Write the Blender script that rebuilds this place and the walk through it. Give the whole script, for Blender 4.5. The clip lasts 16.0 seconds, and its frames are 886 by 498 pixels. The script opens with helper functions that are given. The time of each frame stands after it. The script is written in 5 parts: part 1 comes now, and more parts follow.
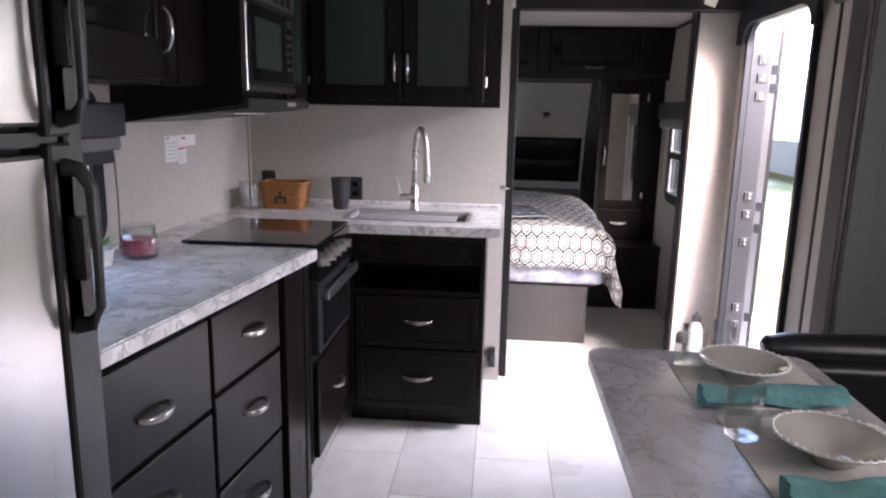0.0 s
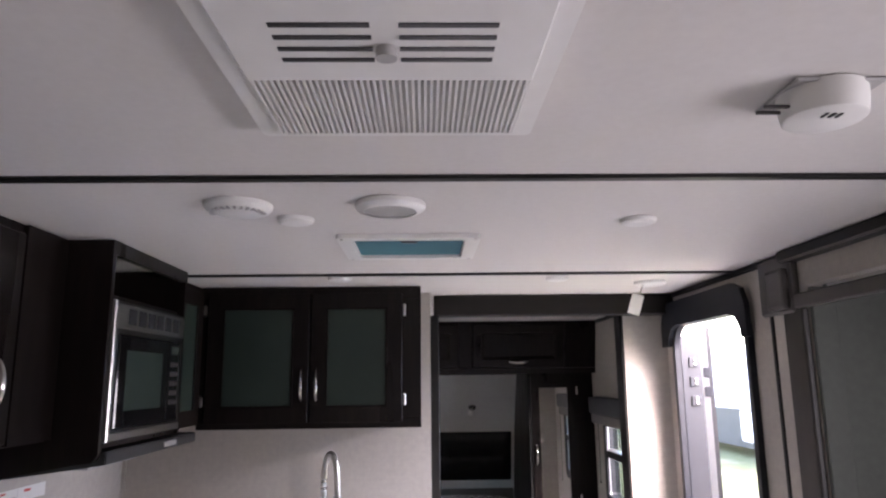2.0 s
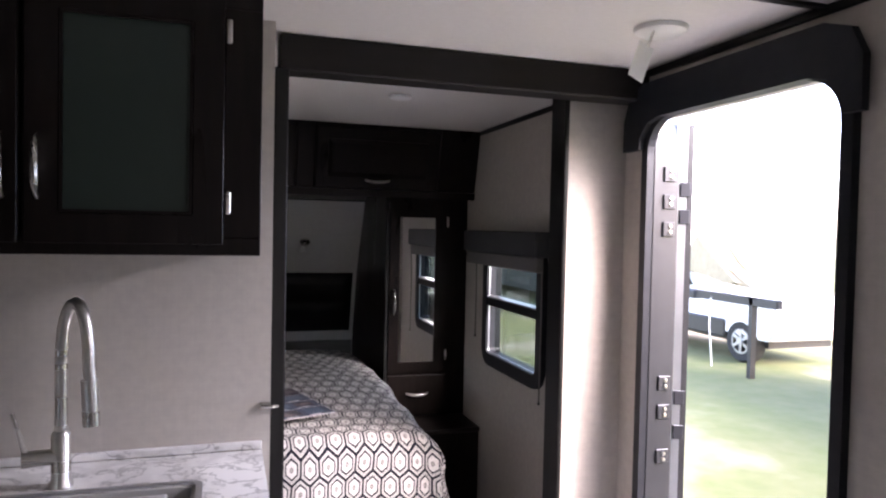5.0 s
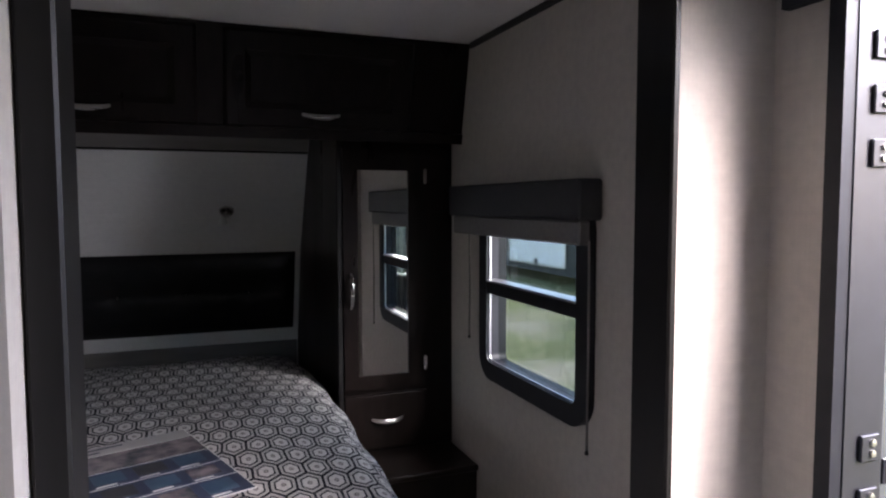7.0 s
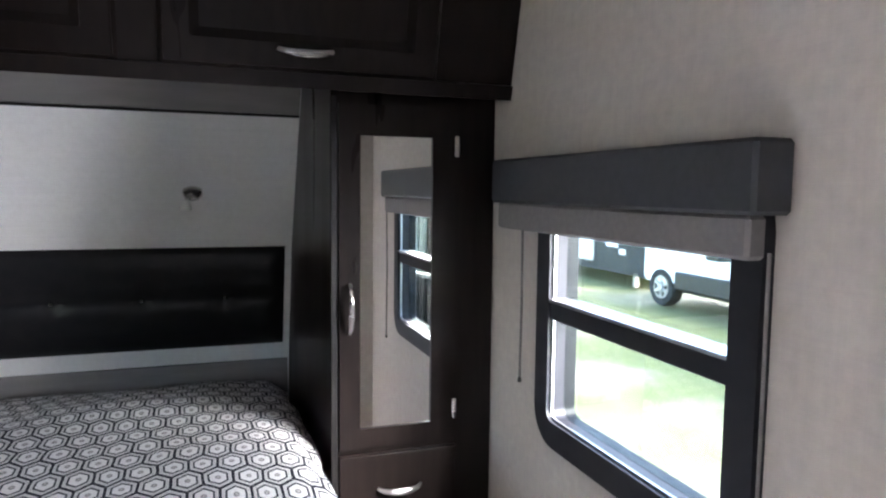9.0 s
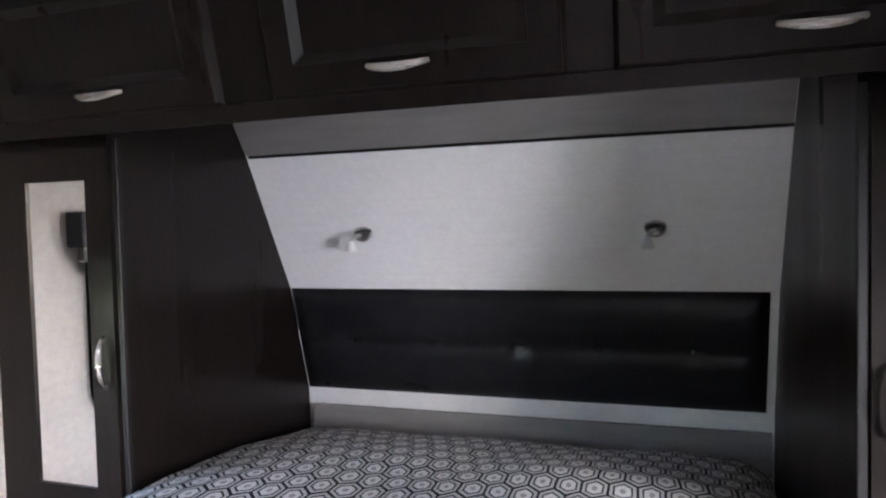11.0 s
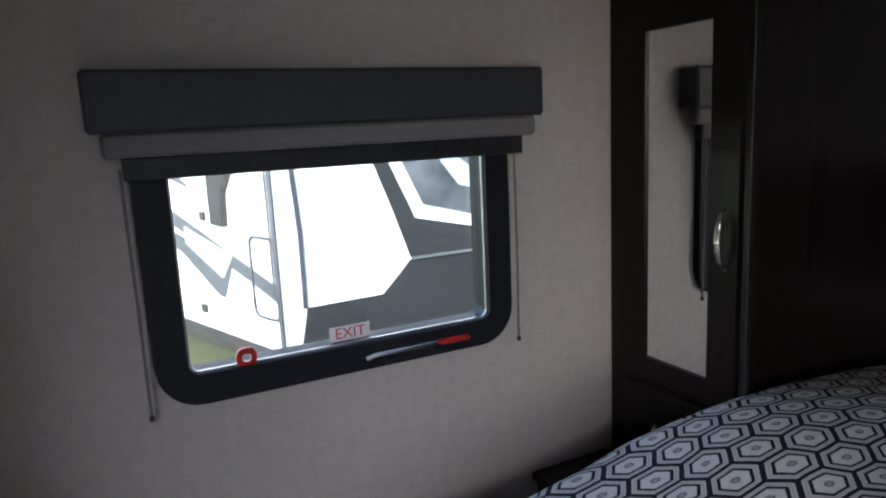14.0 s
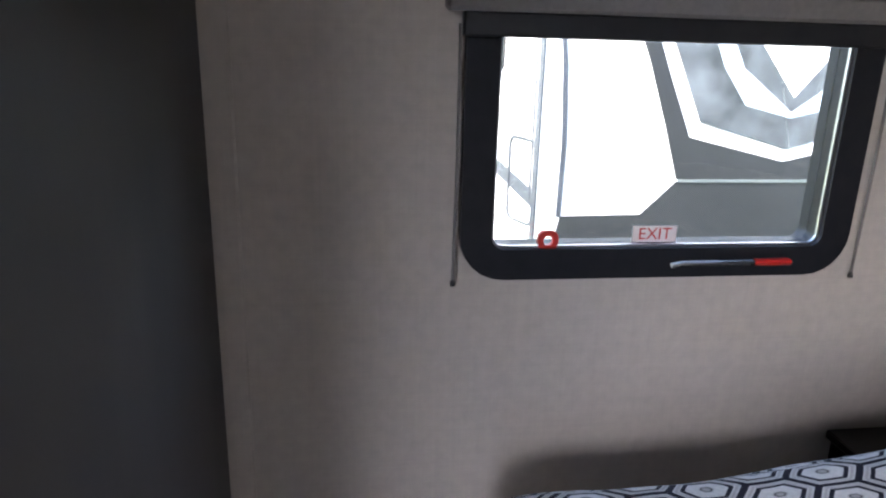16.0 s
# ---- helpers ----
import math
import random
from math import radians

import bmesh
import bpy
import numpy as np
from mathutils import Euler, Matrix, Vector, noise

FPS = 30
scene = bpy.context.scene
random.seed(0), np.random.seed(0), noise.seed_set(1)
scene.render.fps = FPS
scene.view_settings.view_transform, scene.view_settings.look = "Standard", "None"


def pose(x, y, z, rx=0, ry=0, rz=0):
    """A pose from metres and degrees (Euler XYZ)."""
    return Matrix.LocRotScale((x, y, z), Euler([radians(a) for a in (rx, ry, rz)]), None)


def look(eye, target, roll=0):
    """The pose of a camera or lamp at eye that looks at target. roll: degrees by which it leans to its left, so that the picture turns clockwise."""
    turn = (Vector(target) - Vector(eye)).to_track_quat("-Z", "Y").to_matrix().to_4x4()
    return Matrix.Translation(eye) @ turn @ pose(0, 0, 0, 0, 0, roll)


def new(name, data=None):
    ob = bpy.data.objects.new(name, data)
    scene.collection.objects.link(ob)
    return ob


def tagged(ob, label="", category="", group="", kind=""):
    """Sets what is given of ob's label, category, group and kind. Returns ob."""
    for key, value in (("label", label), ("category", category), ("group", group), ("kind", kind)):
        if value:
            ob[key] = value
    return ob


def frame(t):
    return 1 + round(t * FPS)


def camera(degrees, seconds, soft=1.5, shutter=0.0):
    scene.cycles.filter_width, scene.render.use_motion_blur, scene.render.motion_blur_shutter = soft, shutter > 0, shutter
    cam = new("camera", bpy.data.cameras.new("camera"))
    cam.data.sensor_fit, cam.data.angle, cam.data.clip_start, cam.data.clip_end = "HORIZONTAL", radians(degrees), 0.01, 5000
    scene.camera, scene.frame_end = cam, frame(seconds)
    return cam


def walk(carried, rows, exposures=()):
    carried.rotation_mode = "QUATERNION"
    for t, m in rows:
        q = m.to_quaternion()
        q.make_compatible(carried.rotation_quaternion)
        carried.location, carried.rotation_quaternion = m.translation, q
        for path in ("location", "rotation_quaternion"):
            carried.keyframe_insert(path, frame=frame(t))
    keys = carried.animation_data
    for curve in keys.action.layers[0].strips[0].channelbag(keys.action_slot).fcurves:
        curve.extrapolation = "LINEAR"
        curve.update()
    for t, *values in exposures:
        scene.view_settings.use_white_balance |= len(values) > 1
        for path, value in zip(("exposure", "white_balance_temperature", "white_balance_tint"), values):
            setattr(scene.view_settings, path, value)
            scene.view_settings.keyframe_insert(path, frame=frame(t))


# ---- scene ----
cam = camera(66.1, 16.0, soft=2.2)
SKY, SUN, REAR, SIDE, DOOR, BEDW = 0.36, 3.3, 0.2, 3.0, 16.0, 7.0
EXPOSURES = [(0, 3.1, 6650, 28), (3.0, 3.15, 6650, 28), (4.5, 2.65, 6650, 28), (7, 2.05, 6400, 24), (7.5, 2.9, 6300, 22), (8, 3.65, 6300, 18), (10.5, 4.4, 6300, 22), (11.5, 4.3, 6300, 22), (12.5, 3.95, 6300, 22), (13, 3.7, 6300, 22), (13.5, 3.0, 6300, 20), (14.5, 1.95, 6300, 20), (15, 2.05, 6300, 22), (15.5, 2.55, 6500, 22), (16, 2.95, 6550, 22)]
PATH = [
    (0, (0.25, -0.005, 1.4), (0.093, 1.948, 0.999), 1.2),
    (0.5, (0.241, 0.052, 1.468), (0.176, 2.038, 1.241), 0.6),
    (1, (0.272, 0.161, 1.541), (0.237, 2.161, 1.562), -0.5),
    (1.5, (0.301, 0.25, 1.591), (0.257, 2.235, 1.825), -0.8),
    (2, (0.261, 0.344, 1.599), (0.314, 2.308, 1.976), -0.7),
    (2.5, (0.182, 0.502, 1.589), (0.422, 2.45, 1.973), -0.5),
    (3, (0.176, 0.707, 1.55), (0.526, 2.667, 1.741), 0.3),
    (3.5, (0.218, 0.982, 1.532), (0.479, 2.96, 1.678), 0.1),
    (4, (0.162, 1.21, 1.505), (0.564, 3.169, 1.561), 0.4),
    (4.5, (0.151, 1.411, 1.493), (0.697, 3.335, 1.478), 1.5),
    (7, (0.433, 2.68, 1.414), (1.15, 4.542, 1.28), -0.1),
    (7.5, (0.474, 2.876, 1.409), (1.236, 4.718, 1.238), 0.4),
    (8, (0.555, 3.083, 1.395), (1.349, 4.907, 1.187), 0.7),
    (10.5, (0.69, 3.733, 1.411), (0.498, 5.721, 1.308), -0.6),
    (11, (0.654, 3.809, 1.414), (0.032, 5.709, 1.333), -1.4),
    (11.5, (0.554, 3.819, 1.439), (-0.337, 5.608, 1.368), -1.5),
    (12, (0.471, 3.817, 1.431), (-0.653, 5.471, 1.371), -1.8),
    (12.5, (0.426, 3.812, 1.438), (-0.847, 5.354, 1.378), -1.5),
    (13, (0.379, 3.844, 1.424), (-0.983, 5.308, 1.368), -1.8),
    (13.5, (0.357, 3.926, 1.389), (-1.289, 5.055, 1.261), -2.5),
    (14, (0.322, 3.98, 1.35), (-1.436, 4.864, 0.993), -2.8),
    (14.5, (0.269, 3.969, 1.334), (-1.528, 4.716, 0.875), -1.8),
    (15, (0.231, 3.92, 1.298), (-1.595, 4.555, 0.786), -0.5),
    (15.5, (0.192, 3.87, 1.276), (-1.6565, 4.352, 0.685), 1.0),
    (16, (0.1875, 3.835, 1.261), (-1.711, 4.103, 0.693), 1.6),
]
walk(cam, [(t, look(eye, target, roll)) for t, eye, target, roll in PATH], EXPOSURES)

# ---- world and light ----
world = bpy.data.worlds.new("sky")
scene.world = world
world.use_nodes = True
wn = world.node_tree
sky = wn.nodes.new("ShaderNodeTexSky")
sky.sky_type, sky.sun_disc = "NISHITA", False
sky.sun_elevation, sky.sun_rotation = radians(38), radians(148)
sky.air_density, sky.dust_density, sky.ozone_density = 1.0, 2.0, 1.0
wn.links.new(sky.outputs[0], wn.nodes["Background"].inputs[0])
wn.nodes["Background"].inputs[1].default_value = SKY
sun = new("sun", bpy.data.lights.new("sun", "SUN"))
sun.data.energy, sun.data.angle, sun.data.color = SUN, radians(32), (1.0, 0.97, 0.94)
sun.matrix_world = look((4.0, -6.5, 6.0), (0.0, 0.0, 0.0))


def fill_lamp(name, eye, target, w, h, power):
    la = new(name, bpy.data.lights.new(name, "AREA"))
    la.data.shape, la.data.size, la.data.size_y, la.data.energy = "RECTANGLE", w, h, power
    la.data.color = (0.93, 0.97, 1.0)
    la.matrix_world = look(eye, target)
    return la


# Added fills just inside the rear and slide-out walls; neither has a window.
fill_lamp("rear_fill_light", (0.2, -1.62, 1.35), (0.2, 0.0, 1.25), 1.2, 0.6, REAR)
fill_lamp("slide_fill_light", (2.06, 0.75, 1.35), (1.0, 0.75, 1.2), 1.0, 0.55, SIDE)
# Unseen lamps added outside the doorway and bedroom window, in place of sky light.
fill_lamp("door_sky_fill", (2.1, 2.92, 2.08), (0.6, 3.2, 0.1), 0.8, 0.55, DOOR)
fill_lamp("bedroom_sky_fill", (2.0, 4.0, 1.12), (0.0, 5.6, 1.25), 0.6, 0.65, BEDW)


# ---- materials ----
def mat(name, c1, c2=None, rough=0.5, metal=0.0, scale=6.0, big=1.2, bump=0.0, bscale=120.0, stretch=(1, 1, 1), coat=0.0, wear=0.12, spec=0.5):
    m = bpy.data.materials.new(name)
    m.use_nodes = True
    nt = m.node_tree
    b = nt.nodes["Principled BSDF"]
    c2 = c2 or tuple(v * 0.8 for v in c1)
    co = nt.nodes.new("ShaderNodeTexCoord")
    mp = nt.nodes.new("ShaderNodeMapping")
    mp.inputs["Scale"].default_value = stretch
    nt.links.new(co.outputs["Object"], mp.inputs[0])

    def noise_node(s, detail):
        n = nt.nodes.new("ShaderNodeTexNoise")
        n.inputs["Scale"].default_value, n.inputs["Detail"].default_value = s, detail
        nt.links.new(mp.outputs[0], n.inputs["Vector"])
        return n

    fine, wide = noise_node(scale, 6), noise_node(big, 3)
    ramp = nt.nodes.new("ShaderNodeMapRange")
    ramp.inputs[1].default_value, ramp.inputs[2].default_value = 0.3, 0.7
    nt.links.new(fine.outputs["Fac"], ramp.inputs[0])
    mix = nt.nodes.new("ShaderNodeMix")
    mix.data_type = "RGBA"
    mix.inputs[6].default_value, mix.inputs[7].default_value = (*c1, 1), (*c2, 1)
    nt.links.new(ramp.outputs[0], mix.inputs[0])
    dim = nt.nodes.new("ShaderNodeMapRange")
    dim.inputs[3].default_value, dim.inputs[4].default_value = 1 - wear, 1 + wear
    nt.links.new(wide.outputs["Fac"], dim.inputs[0])
    mul = nt.nodes.new("ShaderNodeVectorMath")
    mul.operation = "SCALE"
    nt.links.new(mix.outputs[2], mul.inputs[0])
    nt.links.new(dim.outputs[0], mul.inputs["Scale"])
    nt.links.new(mul.outputs[0], b.inputs["Base Color"])
    rr = nt.nodes.new("ShaderNodeMapRange")
    rr.inputs[3].default_value, rr.inputs[4].default_value = rough - min(0.08, rough * 0.4), rough + min(0.08, rough * 0.4)
    nt.links.new(wide.outputs["Fac"], rr.inputs[0])
    nt.links.new(rr.outputs[0], b.inputs["Roughness"])
    b.inputs["Metallic"].default_value = metal
    b.inputs["Coat Weight"].default_value = coat
    b.inputs["Specular IOR Level"].default_value = spec
    if bump:
        bn = noise_node(bscale, 3)
        bp = nt.nodes.new("ShaderNodeBump")
        bp.inputs["Strength"].default_value, bp.inputs["Distance"].default_value = bump, 0.002
        nt.links.new(bn.outputs["Fac"], bp.inputs["Height"])
        nt.links.new(bp.outputs[0], b.inputs["Normal"])
    return m


def linen(name, c1, c2, rough=0.8):
    """Woven wallpaper: fine crossed threads over a soft mottle."""
    m = mat(name, c1, c2, rough, scale=40, big=0.9, bump=0.1, bscale=300, wear=0.06)
    nt = m.node_tree
    b = nt.nodes["Principled BSDF"]
    co = nt.nodes["Texture Coordinate"]
    src = b.inputs["Base Color"].links[0].from_socket
    for sc in ((700, 700, 14), (14, 14, 700)):
        mp = nt.nodes.new("ShaderNodeMapping")
        mp.inputs["Scale"].default_value = tuple(v * 0.25 for v in sc)
        nz = nt.nodes.new("ShaderNodeTexNoise")
        nz.inputs["Scale"].default_value = 1.0
        mr = nt.nodes.new("ShaderNodeMapRange")
        mr.inputs[3].default_value, mr.inputs[4].default_value = 0.955, 1.045
        mu = nt.nodes.new("ShaderNodeVectorMath")
        mu.operation = "SCALE"
        nt.links.new(co.outputs["Object"], mp.inputs[0])
        nt.links.new(mp.outputs[0], nz.inputs["Vector"])
        nt.links.new(nz.outputs["Fac"], mr.inputs[0])
        nt.links.new(src, mu.inputs[0])
        nt.links.new(mr.outputs[0], mu.inputs["Scale"])
        src = mu.outputs[0]
    nt.links.new(src, b.inputs["Base Color"])
    return m


def marble(name, base, vein, dark, rough):
    """Laminate with branching grey veins and cloudy patches."""
    m = bpy.data.materials.new(name)
    m.use_nodes = True
    nt = m.node_tree
    b = nt.nodes["Principled BSDF"]
    co = nt.nodes.new("ShaderNodeTexCoord")
    warp = nt.nodes.new("ShaderNodeTexNoise")
    warp.inputs["Scale"].default_value, warp.inputs["Detail"].default_value = 5.0, 5
    nt.links.new(co.outputs["Object"], warp.inputs["Vector"])
    add = nt.nodes.new("ShaderNodeVectorMath")
    add.operation = "MULTIPLY_ADD"
    add.inputs[1].default_value = (0.35, 0.35, 0.35)
    nt.links.new(warp.outputs["Color"], add.inputs[0])
    nt.links.new(co.outputs["Object"], add.inputs[2])
    src = None
    for sc, lo, hi, col in ((3.2, 0.0, 0.09, vein), (7.5, 0.0, 0.028, dark)):
        nz = nt.nodes.new("ShaderNodeTexNoise")
        nz.inputs["Scale"].default_value, nz.inputs["Detail"].default_value = sc, 6
        nt.links.new(add.outputs[0], nz.inputs["Vector"])
        sub = nt.nodes.new("ShaderNodeMath")
        sub.operation = "SUBTRACT"
        sub.inputs[1].default_value = 0.5
        nt.links.new(nz.outputs["Fac"], sub.inputs[0])
        ab = nt.nodes.new("ShaderNodeMath")
        ab.operation = "ABSOLUTE"
        nt.links.new(sub.outputs[0], ab.inputs[0])
        mr = nt.nodes.new("ShaderNodeMapRange")
        mr.inputs[1].default_value, mr.inputs[2].default_value = lo, hi
        mr.inputs[3].default_value, mr.inputs[4].default_value = 0.62, 0.0
        nt.links.new(ab.outputs[0], mr.inputs[0])
        mix = nt.nodes.new("ShaderNodeMix")
        mix.data_type = "RGBA"
        mix.inputs[6].default_value, mix.inputs[7].default_value = (*base, 1), (*col, 1)
        if src:
            nt.links.new(src, mix.inputs[6])
        nt.links.new(mr.outputs[0], mix.inputs[0])
        src = mix.outputs[2]
    nt.links.new(src, b.inputs["Base Color"])
    b.inputs["Roughness"].default_value = rough
    return m


def hexcloth(name, light, mid, dark, cw, ch):
    """Printed cotton: nested hexagons in rows, laid out along the cloth's own UV in metres."""
    m = bpy.data.materials.new(name)
    m.use_nodes = True
    nt = m.node_tree
    b = nt.nodes["Principled BSDF"]
    L = nt.links.new

    def vm(op, a, c=None):
        n = nt.nodes.new("ShaderNodeVectorMath")
        n.operation = op
        for i, v in enumerate((a, c)):
            if v is None:
                continue
            if isinstance(v, tuple):
                n.inputs[i].default_value = v
            else:
                L(v, n.inputs[i])
        return n.outputs["Value"] if op == "LENGTH" else n.outputs[0]

    def ma(op, a, c=0.0):
        n = nt.nodes.new("ShaderNodeMath")
        n.operation = op
        for i, v in enumerate((a, c)):
            if isinstance(v, (int, float)):
                n.inputs[i].default_value = v
            else:
                L(v, n.inputs[i])
        return n.outputs[0]

    uv = nt.nodes.new("ShaderNodeUVMap").outputs[0]
    wob = nt.nodes.new("ShaderNodeTexNoise")
    wob.inputs["Scale"].default_value = 5.0
    L(uv, wob.inputs["Vector"])
    p = vm("ADD", uv, vm("MULTIPLY", wob.outputs["Color"], (0.025, 0.025, 0)))
    p = vm("MULTIPLY", vm("ADD", p, (10, 10, 0)), (1 / cw, 1 / ch, 0))
    r, h = (1.0, 1.7320508, 1.0), (0.5, 0.8660254, 0.0)
    a = vm("SUBTRACT", vm("MODULO", p, r), h)
    c = vm("SUBTRACT", vm("MODULO", vm("SUBTRACT", p, h), r), h)
    near = ma("LESS_THAN", vm("LENGTH", a), vm("LENGTH", c))
    mx = nt.nodes.new("ShaderNodeMix")
    mx.data_type = "VECTOR"
    L(near, mx.inputs[0])
    L(c, mx.inputs[4])
    L(a, mx.inputs[5])
    g = vm("ABSOLUTE", mx.outputs[1])
    sp = nt.nodes.new("ShaderNodeSeparateXYZ")
    L(g, sp.inputs[0])
    d = ma("MULTIPLY", ma("MAXIMUM", sp.outputs[0], ma("ADD", ma("MULTIPLY", sp.outputs[0], 0.5), ma("MULTIPLY", sp.outputs[1], 0.8660254))), 2.0)
    ramp = nt.nodes.new("ShaderNodeValToRGB")
    L(d, ramp.inputs[0])
    cr = ramp.color_ramp
    stops = ((0.0, mid), (0.1, mid), (0.14, dark), (0.17, mid), (0.22, light), (0.54, light), (0.56, dark), (0.68, dark), (0.7, light), (0.78, mid), (0.88, light), (0.9, dark), (0.99, dark))
    while len(cr.elements) < len(stops):
        cr.elements.new(0.5)
    for e, (at, col) in zip(cr.elements, stops):
        e.position, e.color = at, (*col, 1)
    fade = nt.nodes.new("ShaderNodeTexNoise")
    fade.inputs["Scale"].default_value, fade.inputs["Detail"].default_value = 160, 3
    L(uv, fade.inputs["Vector"])
    mr = nt.nodes.new("ShaderNodeMapRange")
    mr.inputs[3].default_value, mr.inputs[4].default_value = 0.7, 1.2
    L(fade.outputs["Fac"], mr.inputs[0])
    sc = nt.nodes.new("ShaderNodeVectorMath")
    sc.operation = "SCALE"
    L(ramp.outputs[0], sc.inputs[0])
    L(mr.outputs[0], sc.inputs["Scale"])
    L(sc.outputs[0], b.inputs["Base Color"])
    b.inputs["Roughness"].default_value = 0.9
    b.inputs["Specular IOR Level"].default_value = 0.2
    bp = nt.nodes.new("ShaderNodeBump")
    bp.inputs["Strength"].default_value, bp.inputs["Distance"].default_value = 0.4, 0.003
    L(wob.outputs["Fac"], bp.inputs["Height"])
    L(bp.outputs[0], b.inputs["Normal"])
    return m


def clear(name, tint=(1, 1, 1), rough=0.0, thin=0.0):
    """Window glass: mostly see-through with a mirror sheen."""
    m = bpy.data.materials.new(name)
    m.use_nodes = True
    nt = m.node_tree
    nt.nodes.remove(nt.nodes["Principled BSDF"])
    tr, gl, mx = (nt.nodes.new(k) for k in ("ShaderNodeBsdfTransparent", "ShaderNodeBsdfGlossy", "ShaderNodeMixShader"))
    tr.inputs[0].default_value = (*tint, 1)
    gl.inputs["Roughness"].default_value = rough
    fr = nt.nodes.new("ShaderNodeLayerWeight")
    po = nt.nodes.new("ShaderNodeMath")
    po.operation = "POWER"
    po.inputs[1].default_value = 4.0 / (1.0 + thin)
    ad = nt.nodes.new("ShaderNodeMath")
    ad.operation = "MULTIPLY_ADD"
    ad.inputs[1].default_value, ad.inputs[2].default_value = 0.6, 0.035
    nt.links.new(fr.outputs["Facing"], po.inputs[0])
    nt.links.new(po.outputs[0], ad.inputs[0])
    nt.links.new(ad.outputs[0], mx.inputs[0])
    nt.links.new(tr.outputs[0], mx.inputs[1])
    nt.links.new(gl.outputs[0], mx.inputs[2])
    nt.links.new(mx.outputs[0], nt.nodes["Material Output"].inputs[0])
    return m


def translucent(name, front_col, back_col):
    """Thin sheet that scatters some of the light from behind it."""
    m = bpy.data.materials.new(name)
    m.use_nodes = True
    nt = m.node_tree
    nt.nodes.remove(nt.nodes["Principled BSDF"])
    df, tl, ad = (nt.nodes.new(k) for k in ("ShaderNodeBsdfDiffuse", "ShaderNodeBsdfTranslucent", "ShaderNodeAddShader"))
    df.inputs[0].default_value, tl.inputs[0].default_value = (*front_col, 1), (*back_col, 1)
    nt.links.new(df.outputs[0], ad.inputs[0])
    nt.links.new(tl.outputs[0], ad.inputs[1])
    nt.links.new(ad.outputs[0], nt.nodes["Material Output"].inputs[0])
    return m


WALL = linen("wall_paper", (0.50, 0.46, 0.41), (0.45, 0.41, 0.37))
CEIL = mat("ceiling_panel", (0.68, 0.65, 0.62), (0.65, 0.62, 0.59), 0.7, scale=60, big=0.7, bump=0.15, bscale=400, wear=0.04)
DARK = mat("espresso_wood", (0.0065, 0.0046, 0.0041), (0.012, 0.0083, 0.0072), 0.3, scale=14, big=2, stretch=(3, 3, 0.35), bump=0.04, bscale=60, wear=0.2, spec=0.2)
TRIM = mat("dark_trim", (0.009, 0.008, 0.008), (0.013, 0.012, 0.0115), 0.42, scale=20, stretch=(2, 2, 0.3), bump=0.05, spec=0.25)
# Doorway aluminium with its shade put into a near-black base colour.
DIMALU = mat("shade_darkened_aluminium", (0.03, 0.031, 0.037), (0.024, 0.025, 0.03), 0.35, metal=0.3, scale=20, wear=0.1)
FILTERB = mat("dark_filter_mesh", (0.05, 0.047, 0.046), (0.07, 0.066, 0.064), 0.8, scale=60)
TRIMB = mat("brown_header", (0.012, 0.01, 0.0095), (0.018, 0.0145, 0.013), 0.5, scale=10, stretch=(0.3, 2, 2), bump=0.05, spec=0.2)
BLACK = mat("black_plastic", (0.015, 0.015, 0.017), (0.022, 0.022, 0.024), 0.4, scale=30)
WFRAME = mat("black_window_frame", (0.009, 0.01, 0.014), (0.014, 0.015, 0.019), 0.5, scale=30, spec=0.25)
GLOSSB = mat("black_glass", (0.008, 0.008, 0.009), (0.01, 0.01, 0.011), 0.08, scale=10, coat=0.5)
FRIDGE = mat("satin_steel_door", (0.42, 0.41, 0.4), (0.37, 0.36, 0.35), 0.28, metal=0.85, scale=3, wear=0.06)
# One even dark grey-green, far below the tone of wall_paper.
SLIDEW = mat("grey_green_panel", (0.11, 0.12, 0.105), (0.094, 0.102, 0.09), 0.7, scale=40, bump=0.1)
# Stainless at under half tone, giving the microwave face its shade by colour.
DSTEEL = mat("shade_darkened_stainless", (0.24, 0.235, 0.23), (0.2, 0.195, 0.19), 0.3, metal=1.0, scale=30, stretch=(0.3, 0.3, 12))
CHROME = mat("brushed_nickel", (0.62, 0.6, 0.57), (0.55, 0.53, 0.5), 0.28, metal=1.0, scale=40, stretch=(1, 1, 8))
STEEL = mat("stainless_steel", (0.55, 0.54, 0.52), (0.47, 0.46, 0.45), 0.3, metal=1.0, scale=30, stretch=(0.3, 0.3, 12))
ALU = mat("aluminium", (0.5, 0.51, 0.53), (0.42, 0.43, 0.45), 0.38, metal=1.0, scale=20)
WHITEP = mat("white_plastic", (0.78, 0.77, 0.74), (0.74, 0.73, 0.7), 0.45, scale=20, wear=0.05)
GREYP = mat("grey_plastic", (0.42, 0.41, 0.4), (0.38, 0.37, 0.36), 0.5, scale=20, wear=0.05)
FLOORM = mat("pale_stone_vinyl", (0.84, 0.81, 0.77), (0.74, 0.71, 0.66), 0.3, scale=9, big=2.5, bump=0.12, bscale=40, wear=0.15)
GROUT = mat("tile_joint", (0.3, 0.27, 0.24), (0.25, 0.23, 0.2), 0.8, scale=30)
MARBLE = marble("marble_laminate", (0.82, 0.8, 0.78), (0.44, 0.42, 0.41), (0.17, 0.155, 0.15), 0.28)
MARBLET = marble("grey_marble_laminate", (0.36, 0.345, 0.345), (0.24, 0.225, 0.22), (0.16, 0.145, 0.14), 0.25)
